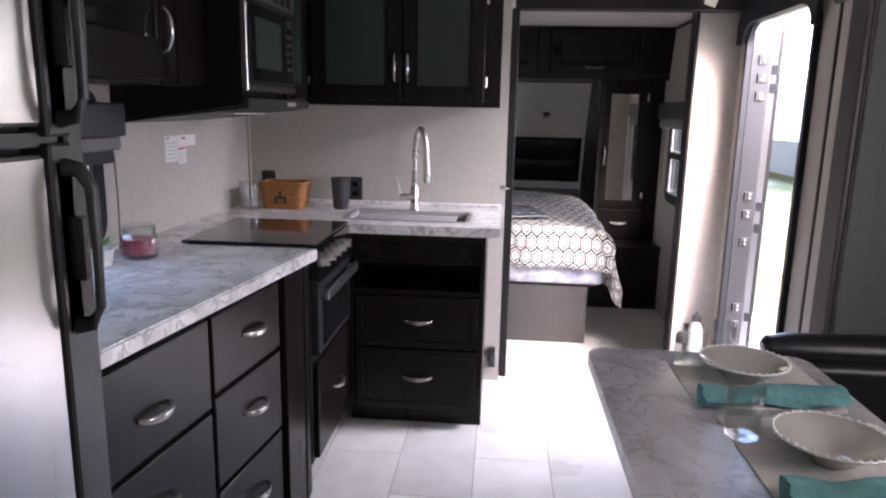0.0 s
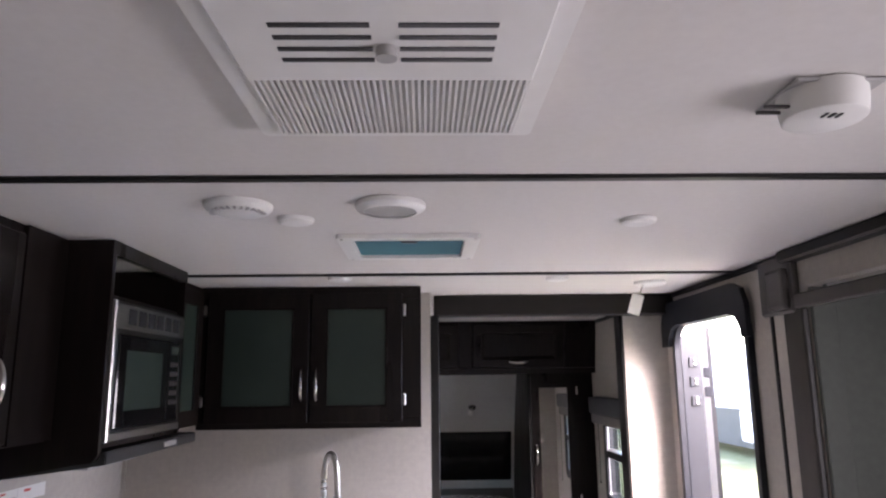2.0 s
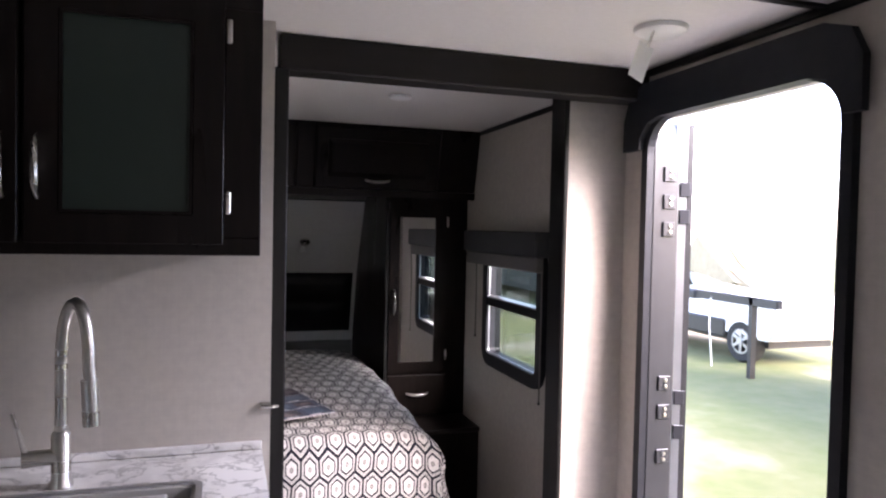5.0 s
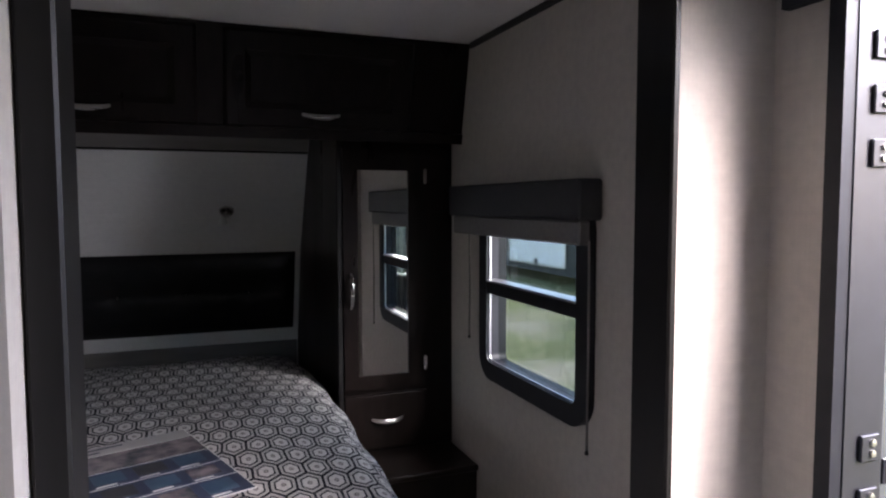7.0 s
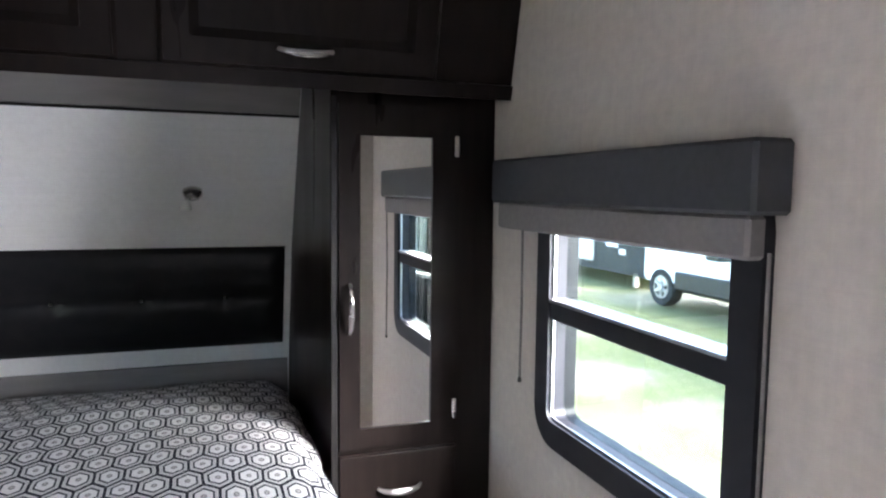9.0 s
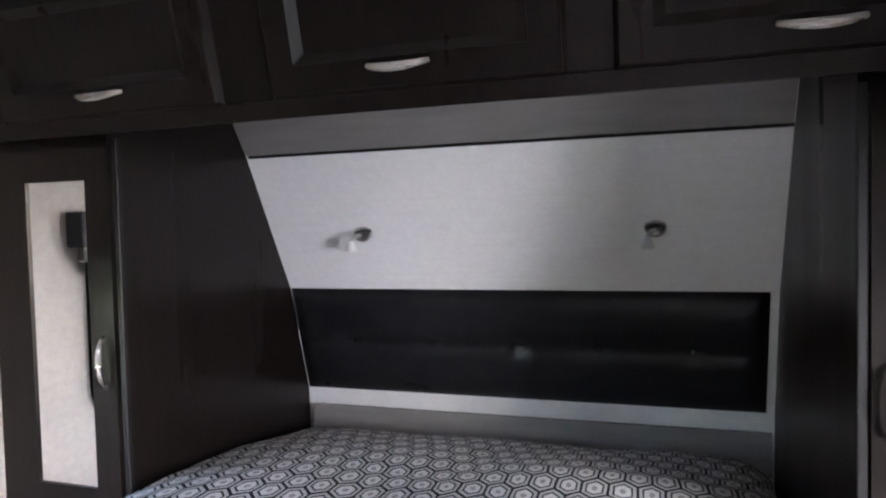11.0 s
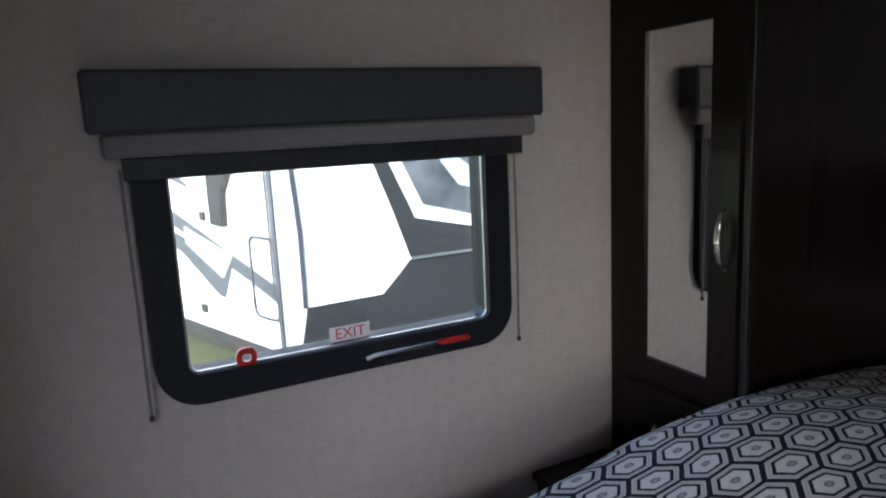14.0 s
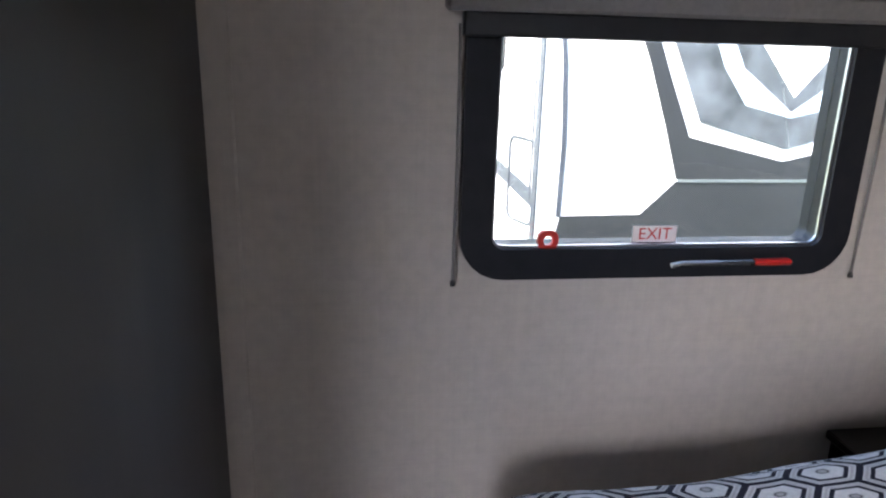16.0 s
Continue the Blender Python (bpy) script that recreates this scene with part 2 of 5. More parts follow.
FROST = mat("frosted_glass", (0.03, 0.045, 0.037), (0.022, 0.035, 0.028), 0.36, scale=3, wear=0.08, spec=0.35)
MIRROR = mat("mirror_silver", (0.86, 0.87, 0.86), (0.85, 0.86, 0.85), 0.012, metal=1.0, scale=3, wear=0.01)
GLASS = clear("tinted_window_glass", (0.76, 0.8, 0.78))
DARKGL = clear("dark_tinted_window_glass", (0.52, 0.56, 0.54))
DOORGL = clear("door_glass", (0.93, 0.96, 0.95))
TUMBLER = clear("drinking_glass", (0.93, 0.945, 0.94), 0.03, 1.2)
LEATHER = mat("black_leather", (0.009, 0.009, 0.011), (0.015, 0.0145, 0.016), 0.3, scale=20, bump=0.35, bscale=220, wear=0.2, spec=0.3)
HEADM = linen("headboard_fabric", (0.8, 0.785, 0.775), (0.76, 0.745, 0.735), 0.75)
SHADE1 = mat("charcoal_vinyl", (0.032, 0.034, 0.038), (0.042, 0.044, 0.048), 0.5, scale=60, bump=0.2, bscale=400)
SHADE2 = mat("grey_shade_fabric", (0.2, 0.19, 0.18), (0.17, 0.16, 0.155), 0.85, scale=80, bump=0.2, bscale=400)
CLOTH = hexcloth("hexagon_print", (0.68, 0.665, 0.64), (0.42, 0.4, 0.38), (0.016, 0.016, 0.026), 0.064, 0.1)
PLASTICW = mat("mattress_wrap", (0.16, 0.18, 0.24), (0.6, 0.62, 0.68), 0.12, scale=11, bump=1.0, bscale=22, coat=0.5)
BEDBASE = mat("bed_plinth", (0.05, 0.046, 0.045), (0.04, 0.037, 0.036), 0.55, scale=14, stretch=(1, 1, 0.3), bump=0.1)
TEAL = mat("teal_napkin", (0.1, 0.25, 0.245), (0.06, 0.18, 0.18), 0.9, scale=50, bump=0.4, bscale=200)
MATF = mat("linen_placemat", (0.5, 0.47, 0.42), (0.4, 0.37, 0.33), 0.9, scale=60, bump=0.4, bscale=300)
CERAM = mat("cream_ceramic", (0.36, 0.34, 0.29), (0.31, 0.29, 0.25), 0.15, scale=10, coat=0.6, wear=0.05)
WICKER = mat("wicker", (0.42, 0.19, 0.07), (0.3, 0.12, 0.04), 0.6, scale=40, bump=0.4, bscale=90)
PINK = mat("pink_wax", (0.42, 0.08, 0.12), (0.36, 0.06, 0.1), 0.25, scale=8)
GREENP = mat("green_leaf", (0.12, 0.3, 0.05), (0.07, 0.2, 0.03), 0.5, scale=30)
PAPER = mat("white_paper", (0.8, 0.79, 0.77), (0.75, 0.74, 0.72), 0.7, scale=10, wear=0.04)
REDP = mat("red_plastic", (0.6, 0.03, 0.02), (0.5, 0.02, 0.015), 0.4, scale=10)
INK = mat("print_ink", (0.03, 0.04, 0.08), (0.05, 0.06, 0.1), 0.5, scale=20)
BLUEM = mat("blue_print", (0.03, 0.06, 0.11), (0.07, 0.12, 0.17), 0.4, scale=12)
SKYLID = translucent("tinted_vent_lid", (0.06, 0.11, 0.12), (0.03, 0.056, 0.06))
LAMPGL = translucent("frosted_lamp_glass", (0.6, 0.6, 0.58), (0.3, 0.3, 0.3))
# Wood strip behind the mattress; also paints the shade below the overhead cabinet.
GREYW = mat("grey_wood_and_shade_strip", (0.22, 0.205, 0.195), (0.18, 0.168, 0.158), 0.6, scale=14, stretch=(0.3, 2, 2), wear=0.1)
DOORG = mat("charcoal_sliding_door", (0.03, 0.031, 0.032), (0.024, 0.025, 0.026), 0.42, scale=12, stretch=(2, 2, 0.3), wear=0.12)
STICKER = translucent("thin_sticker_film", (0.45, 0.43, 0.42), (0.3, 0.26, 0.25))
TRIMG = mat("grey_slide_trim", (0.055, 0.049, 0.046), (0.045, 0.04, 0.038), 0.5, scale=20, bump=0.05)
GRASS = mat("grass_turf", (0.085, 0.105, 0.03), (0.12, 0.125, 0.05), 0.95, scale=3, big=0.25, bump=0.8, bscale=30, wear=0.4)


def turf(m, soil):
    """Worn patches of bare soil that break through the grass."""
    nt = m.node_tree
    b = nt.nodes["Principled BSDF"]
    src = b.inputs["Base Color"].links[0].from_socket
    nz = nt.nodes.new("ShaderNodeTexNoise")
    nz.inputs["Scale"].default_value, nz.inputs["Detail"].default_value = 0.3, 6
    nt.links.new(nt.nodes["Texture Coordinate"].outputs["Object"], nz.inputs["Vector"])
    mr = nt.nodes.new("ShaderNodeMapRange")
    mr.inputs[1].default_value, mr.inputs[2].default_value = 0.52, 0.68
    nt.links.new(nz.outputs["Fac"], mr.inputs[0])
    mx = nt.nodes.new("ShaderNodeMix")
    mx.data_type = "RGBA"
    mx.inputs[7].default_value = (*soil, 1)
    nt.links.new(mr.outputs[0], mx.inputs[0])
    nt.links.new(src, mx.inputs[6])
    nt.links.new(mx.outputs[2], b.inputs["Base Color"])


turf(GRASS, (0.27, 0.24, 0.18))
RVWHITE = mat("white_fibreglass", (0.8, 0.8, 0.8), (0.76, 0.77, 0.77), 0.25, scale=2, wear=0.03, coat=0.3)
RVGREY = mat("charcoal_fibreglass", (0.022, 0.024, 0.026), (0.03, 0.032, 0.034), 0.5, scale=2, wear=0.15, spec=0.3)
RVMID = mat("slate_decal", (0.06, 0.07, 0.085), (0.045, 0.052, 0.065), 0.35, scale=5)
RVCAMO = mat("mottled_slate_decal", (0.028, 0.032, 0.036), (0.12, 0.135, 0.15), 0.3, scale=7, wear=0.3)
RVBLUE = mat("pale_blue_decal", (0.42, 0.5, 0.58), (0.35, 0.43, 0.5), 0.35, scale=5)
RUBBER = mat("tyre_rubber", (0.015, 0.015, 0.015), (0.025, 0.025, 0.024), 0.85, scale=20)
TARP = mat("tan_tarp", (0.4, 0.33, 0.22), (0.34, 0.28, 0.18), 0.8, scale=10, bump=0.3)

# ---- building helpers ----


def finish(name, bm, material, smooth=False):
    bmesh.ops.recalc_face_normals(bm, faces=bm.faces)
    me = bpy.data.meshes.new(name)
    bm.to_mesh(me)
    bm.free()
    me.materials.append(material)
    if smooth:
        me.polygons.foreach_set("use_smooth", [True] * len(me.polygons))
        me.set_sharp_from_angle(angle=radians(38))
    return new(name, me)


def part(name, bm, material, parent, label="", smooth=False):
    """Links a bmesh, built in world metres, as one mesh under a thing or a part."""
    ob = finish(name, bm, material, smooth)
    ob.parent = parent
    if parent.type == "EMPTY":
        ob.matrix_parent_inverse = Matrix.Translation(-parent.location)
    return tagged(ob, label)


def thing(name, base, label, category, group=""):
    e = new(name)
    e.empty_display_size = 0.05
    e.location = base
    return tagged(e, label, category, group)


def solo(name, bm, material, label, category, smooth=False, group="", kind=""):
    return tagged(finish(name, bm, material, smooth), label, category, group, kind)


def B(*boxes, bev=0.0, m=None, seg=1):
    """A bmesh of boxes, each (x0, x1, y0, y1, z0, z1), with bevelled edges."""
    bm = bmesh.new()
    for x0, x1, y0, y1, z0, z1 in boxes:
        made = bmesh.ops.create_cube(bm, size=1)["verts"]
        for v in made:
            v.co = Vector((x0 + (v.co.x + 0.5) * (x1 - x0), y0 + (v.co.y + 0.5) * (y1 - y0), z0 + (v.co.z + 0.5) * (z1 - z0)))
    if bev:
        bmesh.ops.bevel(bm, geom=list(bm.edges), offset=bev, segments=seg, affect="EDGES", profile=0.6)
    if m is not None:
        bmesh.ops.transform(bm, matrix=m, verts=bm.verts)
    return bm


def lathe(profile, at=(0, 0, 0), seg=32, m=None):
    """A turned body from (radius, height) pairs."""
    bm = bmesh.new()
    rings = []
    for r, z in profile:
        rings.append([bm.verts.new((r * math.cos(2 * math.pi * i / seg), r * math.sin(2 * math.pi * i / seg), z)) for i in range(seg)] if r > 1e-6 else [bm.verts.new((0, 0, z))])
    for a, b in zip(rings, rings[1:]):
        for i in range(seg):
            j = (i + 1) % seg
            if len(a) == 1 and len(b) == 1:
                continue
            bm.faces.new([a[0], b[i], b[j]] if len(a) == 1 else [a[i], a[j], b[0]] if len(b) == 1 else [a[i], a[j], b[j], b[i]])
    bmesh.ops.transform(bm, matrix=Matrix.Translation(at) @ (m or Matrix()), verts=bm.verts)
    return bm


def tube(points, r, seg=10, closed=False, flat=1.0):
    """A round bar along points; r may be a number or one per point."""
    bm = bmesh.new()
    pts = [Vector(p) for p in points]
    n = len(pts)
    rings = []
    up = Vector((0.13, 0.27, 0.95)).normalized()
    for i, p in enumerate(pts):
        d = (pts[(i + 1) % n] - pts[i - 1]) if closed else (pts[min(i + 1, n - 1)] - pts[max(i - 1, 0)])
        d.normalize()
        s = d.cross(up)
        s = s.normalized() if s.length > 1e-3 else Vector((1, 0, 0))
        u = s.cross(d)
        rad = r[i] if isinstance(r, (list, tuple)) else r
        rings.append([bm.verts.new(p + rad * (math.cos(2 * math.pi * k / seg) * s + flat * math.sin(2 * math.pi * k / seg) * u)) for k in range(seg)])
    for i in range(n if closed else n - 1):
        a, b = rings[i], rings[(i + 1) % n]
        for k in range(seg):
            bm.faces.new([a[k], a[(k + 1) % seg], b[(k + 1) % seg], b[k]])
    if not closed:
        bm.faces.new(rings[0][::-1])
        bm.faces.new(rings[-1])
    return bm


def prism(outline, lo, hi, axis="x", bev=0.0):
    """An outline of (u, v) pairs pushed along an axis. x: (y, z); y: (x, z); z: (x, y)."""
    bm = bmesh.new()
    put = {"x": lambda w, u, v: (w, u, v), "y": lambda w, u, v: (u, w, v), "z": lambda w, u, v: (u, v, w)}[axis]
    a = [bm.verts.new(put(lo, u, v)) for u, v in outline]
    b = [bm.verts.new(put(hi, u, v)) for u, v in outline]
    bm.faces.new(a)
    bm.faces.new(b[::-1])
    for i in range(len(a)):
        j = (i + 1) % len(a)
        bm.faces.new([a[i], b[i], b[j], a[j]])
    if bev:
        bmesh.ops.bevel(bm, geom=list(bm.edges), offset=bev, segments=2, affect="EDGES")
    return bm


def rrect(u0, u1, v0, v1, r, seg=6):
    out = []
    for cu, cv, a in ((u1 - r, v1 - r, 0), (u0 + r, v1 - r, 90), (u0 + r, v0 + r, 180), (u1 - r, v0 + r, 270)):
        for k in range(seg + 1):
            t = radians(a + 90 * k / seg)
            out.append((cu + r * math.cos(t), cv + r * math.sin(t)))
    return out


def ring(outer, inner, lo, hi, axis="x"):
    """A flat frame between two outlines of equal length, of a given depth along an axis."""
    bm = bmesh.new()
    put = {"x": lambda w, u, v: (w, u, v), "y": lambda w, u, v: (u, w, v), "z": lambda w, u, v: (u, v, w)}[axis]
    rows = [[bm.verts.new(put(w, u, v)) for u, v in o] for w, o in ((lo, outer), (hi, outer), (hi, inner), (lo, inner))]
    n = len(outer)
    for a in range(4):
        for i in range(n):
            j = (i + 1) % n
            bm.faces.new([rows[a][i], rows[a][j], rows[(a + 1) % 4][j], rows[(a + 1) % 4][i]])
    return bm


def bevel_ring(outer, inner, y_outer, y_inner):
    """A sloping moulding between two outlines of (x, z) pairs at two depths, closed behind."""
    bm = bmesh.new()
    rows = [[bm.verts.new((u, y, v)) for u, v in o] for y, o in ((y_outer, outer), (y_inner, inner), (-0.0005, inner), (-0.0005, outer))]
    k = len(outer)
    for a in range(4):
        for i in range(k):
            j = (i + 1) % k
            bm.faces.new([rows[a][i], rows[a][j], rows[(a + 1) % 4][j], rows[(a + 1) % 4][i]])
    return bm


def slab(axis, lo, hi, u0, u1, v0, v1, holes=()):
    """A wall, floor or top of a thickness along an axis, with rectangular openings (u0, u1, v0, v1) through it."""
    put = {"x": lambda w, u, v: (w, u, v), "y": lambda w, u, v: (u, w, v), "z": lambda w, u, v: (u, v, w)}[axis]
    us = sorted({u0, u1, *(h[0] for h in holes), *(h[1] for h in holes)})
    vs = sorted({v0, v1, *(h[2] for h in holes), *(h[3] for h in holes)})
    bm = bmesh.new()
    vert = {}

    def V(w, i, j):
        if (w, i, j) not in vert:
            vert[w, i, j] = bm.verts.new(put(w, us[i], vs[j]))
        return vert[w, i, j]

    def solid(i, j):
        if not (0 <= i < len(us) - 1 and 0 <= j < len(vs) - 1):
            return False
        cu, cv = (us[i] + us[i + 1]) / 2, (vs[j] + vs[j + 1]) / 2
        return not any(a < cu < b and c < cv < d for a, b, c, d in holes)

    for i in range(len(us) - 1):
        for j in range(len(vs) - 1):
            if not solid(i, j):
                continue
            for w in (lo, hi):
                bm.faces.new([V(w, i, j), V(w, i + 1, j), V(w, i + 1, j + 1), V(w, i, j + 1)])
            for di, dj, p, q in ((-1, 0, (i, j), (i, j + 1)), (1, 0, (i + 1, j), (i + 1, j + 1)), (0, -1, (i, j), (i + 1, j)), (0, 1, (i, j + 1), (i + 1, j + 1))):
                if not solid(i + di, j + dj):
                    bm.faces.new([V(lo, *p), V(lo, *q), V(hi, *q), V(hi, *p)])
    return bm


def structure(name, bm, material, label=""):
    return tagged(finish(name, bm, material), label or name.replace("_", " "), "", "", "structure")


def facing(kind, at):
    """A pose whose local -y looks along the named way: the front of a cabinet."""
    return Matrix.Translation(at) @ pose(0, 0, 0, 0, 0, {"-y": 0, "+x": 90, "-x": -90, "+y": 180}[kind])


def arch_pull(parent, m, length=0.11, upright=False, label="brushed nickel arched pull"):
    """A bow handle standing off the front at m, lying along local x or z."""
    pts, rad = [], []
    for i in range(13):
        s = -1 + i / 6
        off = -0.026 * (1 - s * s) ** 0.5 if abs(s) < 1 else 0.0
        a = s * length / 2
        pts.append(m @ Vector((0, off - 0.001, a) if upright else (a, off - 0.001, -0.006 * (1 - s * s))))
        rad.append(0.0038 + 0.0037 * (1 - s * s))
    return part("handle", tube(pts, rad, 8, flat=1.0 if upright else 1.3), CHROME, parent, label, True)


def front(parent, name, m, x0, x1, z0, z1, th=0.018, stile=0.05, panel=None, material=None, label="", recess=0.008):
    """A framed door or drawer front in local x and z at the pose m: four rails and a recessed panel."""
    material = material or DARK
    bm = ring(rrect(x0, x1, z0, z1, 0.003, 1), rrect(x0 + stile, x1 - stile, z0 + stile, z1 - stile, 0.002, 1), -th, 0, "y")
    bmesh.ops.bevel(bm, geom=[e for e in bm.edges if all(abs(v.co.y + th) < 1e-6 for v in e.verts)], offset=0.002, segments=1, affect="EDGES")
    bmesh.ops.transform(bm, matrix=m, verts=bm.verts)
    ob = part(name, bm, material, parent, label)
    part("panel", B((x0 + stile - 0.002, x1 - stile + 0.002, -th + recess, -0.002, z0 + stile - 0.002, z1 - stile + 0.002), m=m), panel or material, ob, "frosted grey-green glass pane" if panel is FROST else "")
    return ob


def slab_front(parent, name, m, x0, x1, z0, z1, th=0.018, label=""):
    bm = B((x0, x1, -th, 0, z0, z1), bev=0.005, m=m, seg=2)
    return part(name, bm, DARK, parent, label)


LW, RW, TOP = -1.03, 1.42, 1.985      # inner faces of the side walls, ceiling height
SINK_Y, BACK = 3.40, -1.70            # the kitchen's end wall, the rear wall
# ---- structure ----
structure("floor", B((LW - 0.05, 2.15, BACK - 0.05, 6.3, -0.08, -0.004)), GROUT, "pale stone-look vinyl tile floor")
structure("wall_left", slab("x", LW - 0.05, LW, BACK, 6.3, 0, TOP, ((4.08, 4.785, 0.88, 1.36), (1.23, 2.03, 0.99, 1.41))), WALL, "beige linen-textured wall panel with window openings")
structure("wall_right", slab("x", RW, RW + 0.05, BACK, 6.3, -0.05, TOP, ((4.2, 4.79, 0.86, 1.39), (2.76, 3.46, -0.05, 1.83), (-0.4, 2.37, -0.05, 1.87))), WALL, "beige linen-textured wall panel with door and window openings")
structure("wall_rear", slab("y", BACK - 0.05, BACK, LW, RW, 0, TOP), WALL, "beige linen-textured wall panel")
structure("wall_kitchen_end", B((LW, 0.282, SINK_Y, 3.57, 0, TOP)), WALL, "beige linen-textured partition behind the sink")
door_2 = structure("door_2", B((LW + 0.03, 0.281, 3.5725, 3.596, 0.012, 1.93), bev=0.003), DOORG, "charcoal sliding bedroom door, pushed open")
structure("trim_bedroom_corner", B((LW + 0.0005, LW + 0.012, 3.572, 3.64, 0.0, TOP - 0.025), bev=0.003), WALL, "beige corner strip")
structure("wall_partition", B((1.21, RW, 3.61, 3.69, 0, TOP)), WALL, "beige partition beside the entry door")
structure("ceiling", slab("z", TOP, TOP + 0.06, LW - 0.05, RW + 0.05, BACK, 6.3, ((0.05, 0.385, 2.16, 2.44),)), CEIL, "off-white panelled ceiling")
structure("slide_room", B((2.1, 2.15, -0.45, 2.42, 0, 1.95), (RW + 0.05, 2.15, 2.37, 2.42, 0, 1.95), (RW + 0.05, 2.15, -0.45, -0.4, 0, 1.95), (RW + 0.05, 2.15, -0.45, 2.42, 1.87, 1.95)), SLIDEW, "dark grey-green walls of the slide-out room")
# trims
structure("trim_ceiling_strip_1", B((LW, RW, 1.595, 1.622, TOP - 0.008, TOP), bev=0.003), TRIM, "dark ceiling seam strip")
structure("trim_ceiling_strip_2", B((LW, RW, 2.82, 2.845, TOP - 0.008, TOP), bev=0.003), TRIM, "dark ceiling seam strip")
structure("trim_ceiling_strip_3", B((0.33, RW, 3.86, 3.885, TOP - 0.008, TOP), bev=0.003), TRIM, "dark ceiling seam strip")
structure("trim_right_cornice", B((RW - 0.012, RW, BACK, 4.95, TOP - 0.022, TOP), bev=0.003), TRIM, "dark ceiling edge trim")
structure("trim_left_cornice", B((LW, LW + 0.012, 3.57, 4.95, TOP - 0.022, TOP), bev=0.003), TRIM, "dark ceiling edge trim")
structure("trim_door_header", B((0.30, RW, 3.485, 3.575, 1.888, TOP - 0.002), bev=0.004), TRIMB, "dark brown header over the bedroom opening")
structure("trim_jamb_left", B((0.284, 0.322, 3.46, 3.58, 0.0, 1.888), bev=0.004), TRIM, "dark jamb of the bedroom opening")
structure("trim_jamb_right", B((1.192, 1.209, 3.60, 3.70, 0.0, TOP), bev=0.004), TRIM, "dark jamb of the bedroom opening")
structure("trim_left_corner", B((LW + 0.001, LW + 0.014, SINK_Y - 0.014, SINK_Y, 0.92, TOP)), WALL, "beige corner bead")
structure("trim_slide_post", B((RW - 0.022, RW, 2.372, 2.485, 0.0, 1.80), bev=0.005), TRIMG, "dark brown slide-out side trim")
structure("trim_slide_seam", B((RW - 0.016, RW, 2.561, 2.583, 0.0, 1.80), bev=0.004), TRIM, "thin dark seam strip beside the slide-out")
structure("trim_slide_top_edge", B((RW + 0.08, 2.10, 2.352, 2.3695, 1.843, 1.869), bev=0.003), TRIM, "thin dark trim along the top of the slide-out wall")
structure("ceiling_slide", B((RW + 0.051, 2.0995, -0.3995, 2.3515, 1.862, 1.8695)), CEIL, "off-white ceiling of the slide-out room")
# Strip added over the opening's edge to cover a band the lamp overlights.
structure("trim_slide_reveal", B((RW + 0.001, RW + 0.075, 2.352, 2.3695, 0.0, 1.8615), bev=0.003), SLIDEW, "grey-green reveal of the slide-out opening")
structure("trim_slide_strip", B((RW - 0.014, RW, 2.486, 2.56, 0.0, 1.80), bev=0.004), WALL, "beige side trim strip")
structure("trim_slide_head", B((RW - 0.03, RW, -0.4, 2.40, 1.80, 1.845), bev=0.005), TRIMG, "dark slide-out head trim")
structure("trim_slide_gasket", B((RW - 0.05, RW, -0.4, 2.44, 1.945, TOP - 0.002), bev=0.006), TRIM, "black gasket above the slide-out")
cover = structure("trim_slide_corner", B((RW - 0.03, RW, 2.405, 2.61, 1.79, 1.978), bev=0.008), TRIMG, "dark slide-out corner cover")
part("raised_boss", B((RW - 0.055, RW - 0.0305, 2.41, 2.52, 1.80, 1.93), bev=0.012, seg=2), TRIMG, cover)


def head_profile(z):
    """Depth y of the sloping front wall at a height."""
    pts = ((0.0, 6.13), (0.7, 6.12), (0.80, 6.09), (1.185, 5.98), (1.64, 5.73), (1.76, 5.65), (2.0, 5.5))
    for (za, ya), (zb, yb) in zip(pts, pts[1:]):
        if za <= z <= zb:
            return ya + (yb - ya) * (z - za) / (zb - za)
    return 6.13


structure("wall_front", prism([(6.13, 0), (6.12, 0.7), (6.09, 0.8), (5.98, 1.185), (5.73, 1.64), (5.65, 1.76), (5.5, 1.985), (6.3, 1.985), (6.3, 0)], LW, RW), HEADM, "pale grey padded front wall over the bed")

# ---- windows ----


def rv_window(name, x, inward, y0, y1, z0, z1, mid=None, label="", glass=None):
    """A black-framed trailer window in a side wall whose inner face is at x; inward is +1 or -1."""
    e = tagged(new(name), label, "window", "", "structure")
    e.location = (x, (y0 + y1) / 2, z0)
    f = 0.06
    a, b = sorted((x - inward * 0.053, x + inward * 0.022))
    part("window_frame", ring(rrect(y0, y1, z0, z1, 0.085), rrect(y0 + f, y1 - f, z0 + f, z1 - f, 0.025), a, b), WFRAME, e)
    a, b = sorted((x + inward * 0.006, x + inward * 0.012))
    part("bead", ring(rrect(y0 + f - 0.004, y1 - f + 0.004, z0 + f - 0.004, z1 - f + 0.004, 0.025), rrect(y0 + f + 0.005, y1 - f - 0.005, z0 + f + 0.005, z1 - f - 0.005, 0.018), a, b), ALU, e)
    if mid:
        a, b = sorted((x - inward * 0.03, x + inward * 0.018))
        part("rail", B((a, b, y0 + f, y1 - f, mid - 0.02, mid + 0.02), bev=0.003), WFRAME, e)
        part("track", B((a - 0.003, b + 0.003, y0 + f, y1 - f, mid + 0.02, mid + 0.027)), ALU, e)
    g = x - inward * 0.025
    pane = part("pane", B((g - 0.002, g + 0.002, y0 + f, y1 - f, z0 + f, z1 - f)), glass or GLASS, e)
    pane.visible_shadow = False
    return e


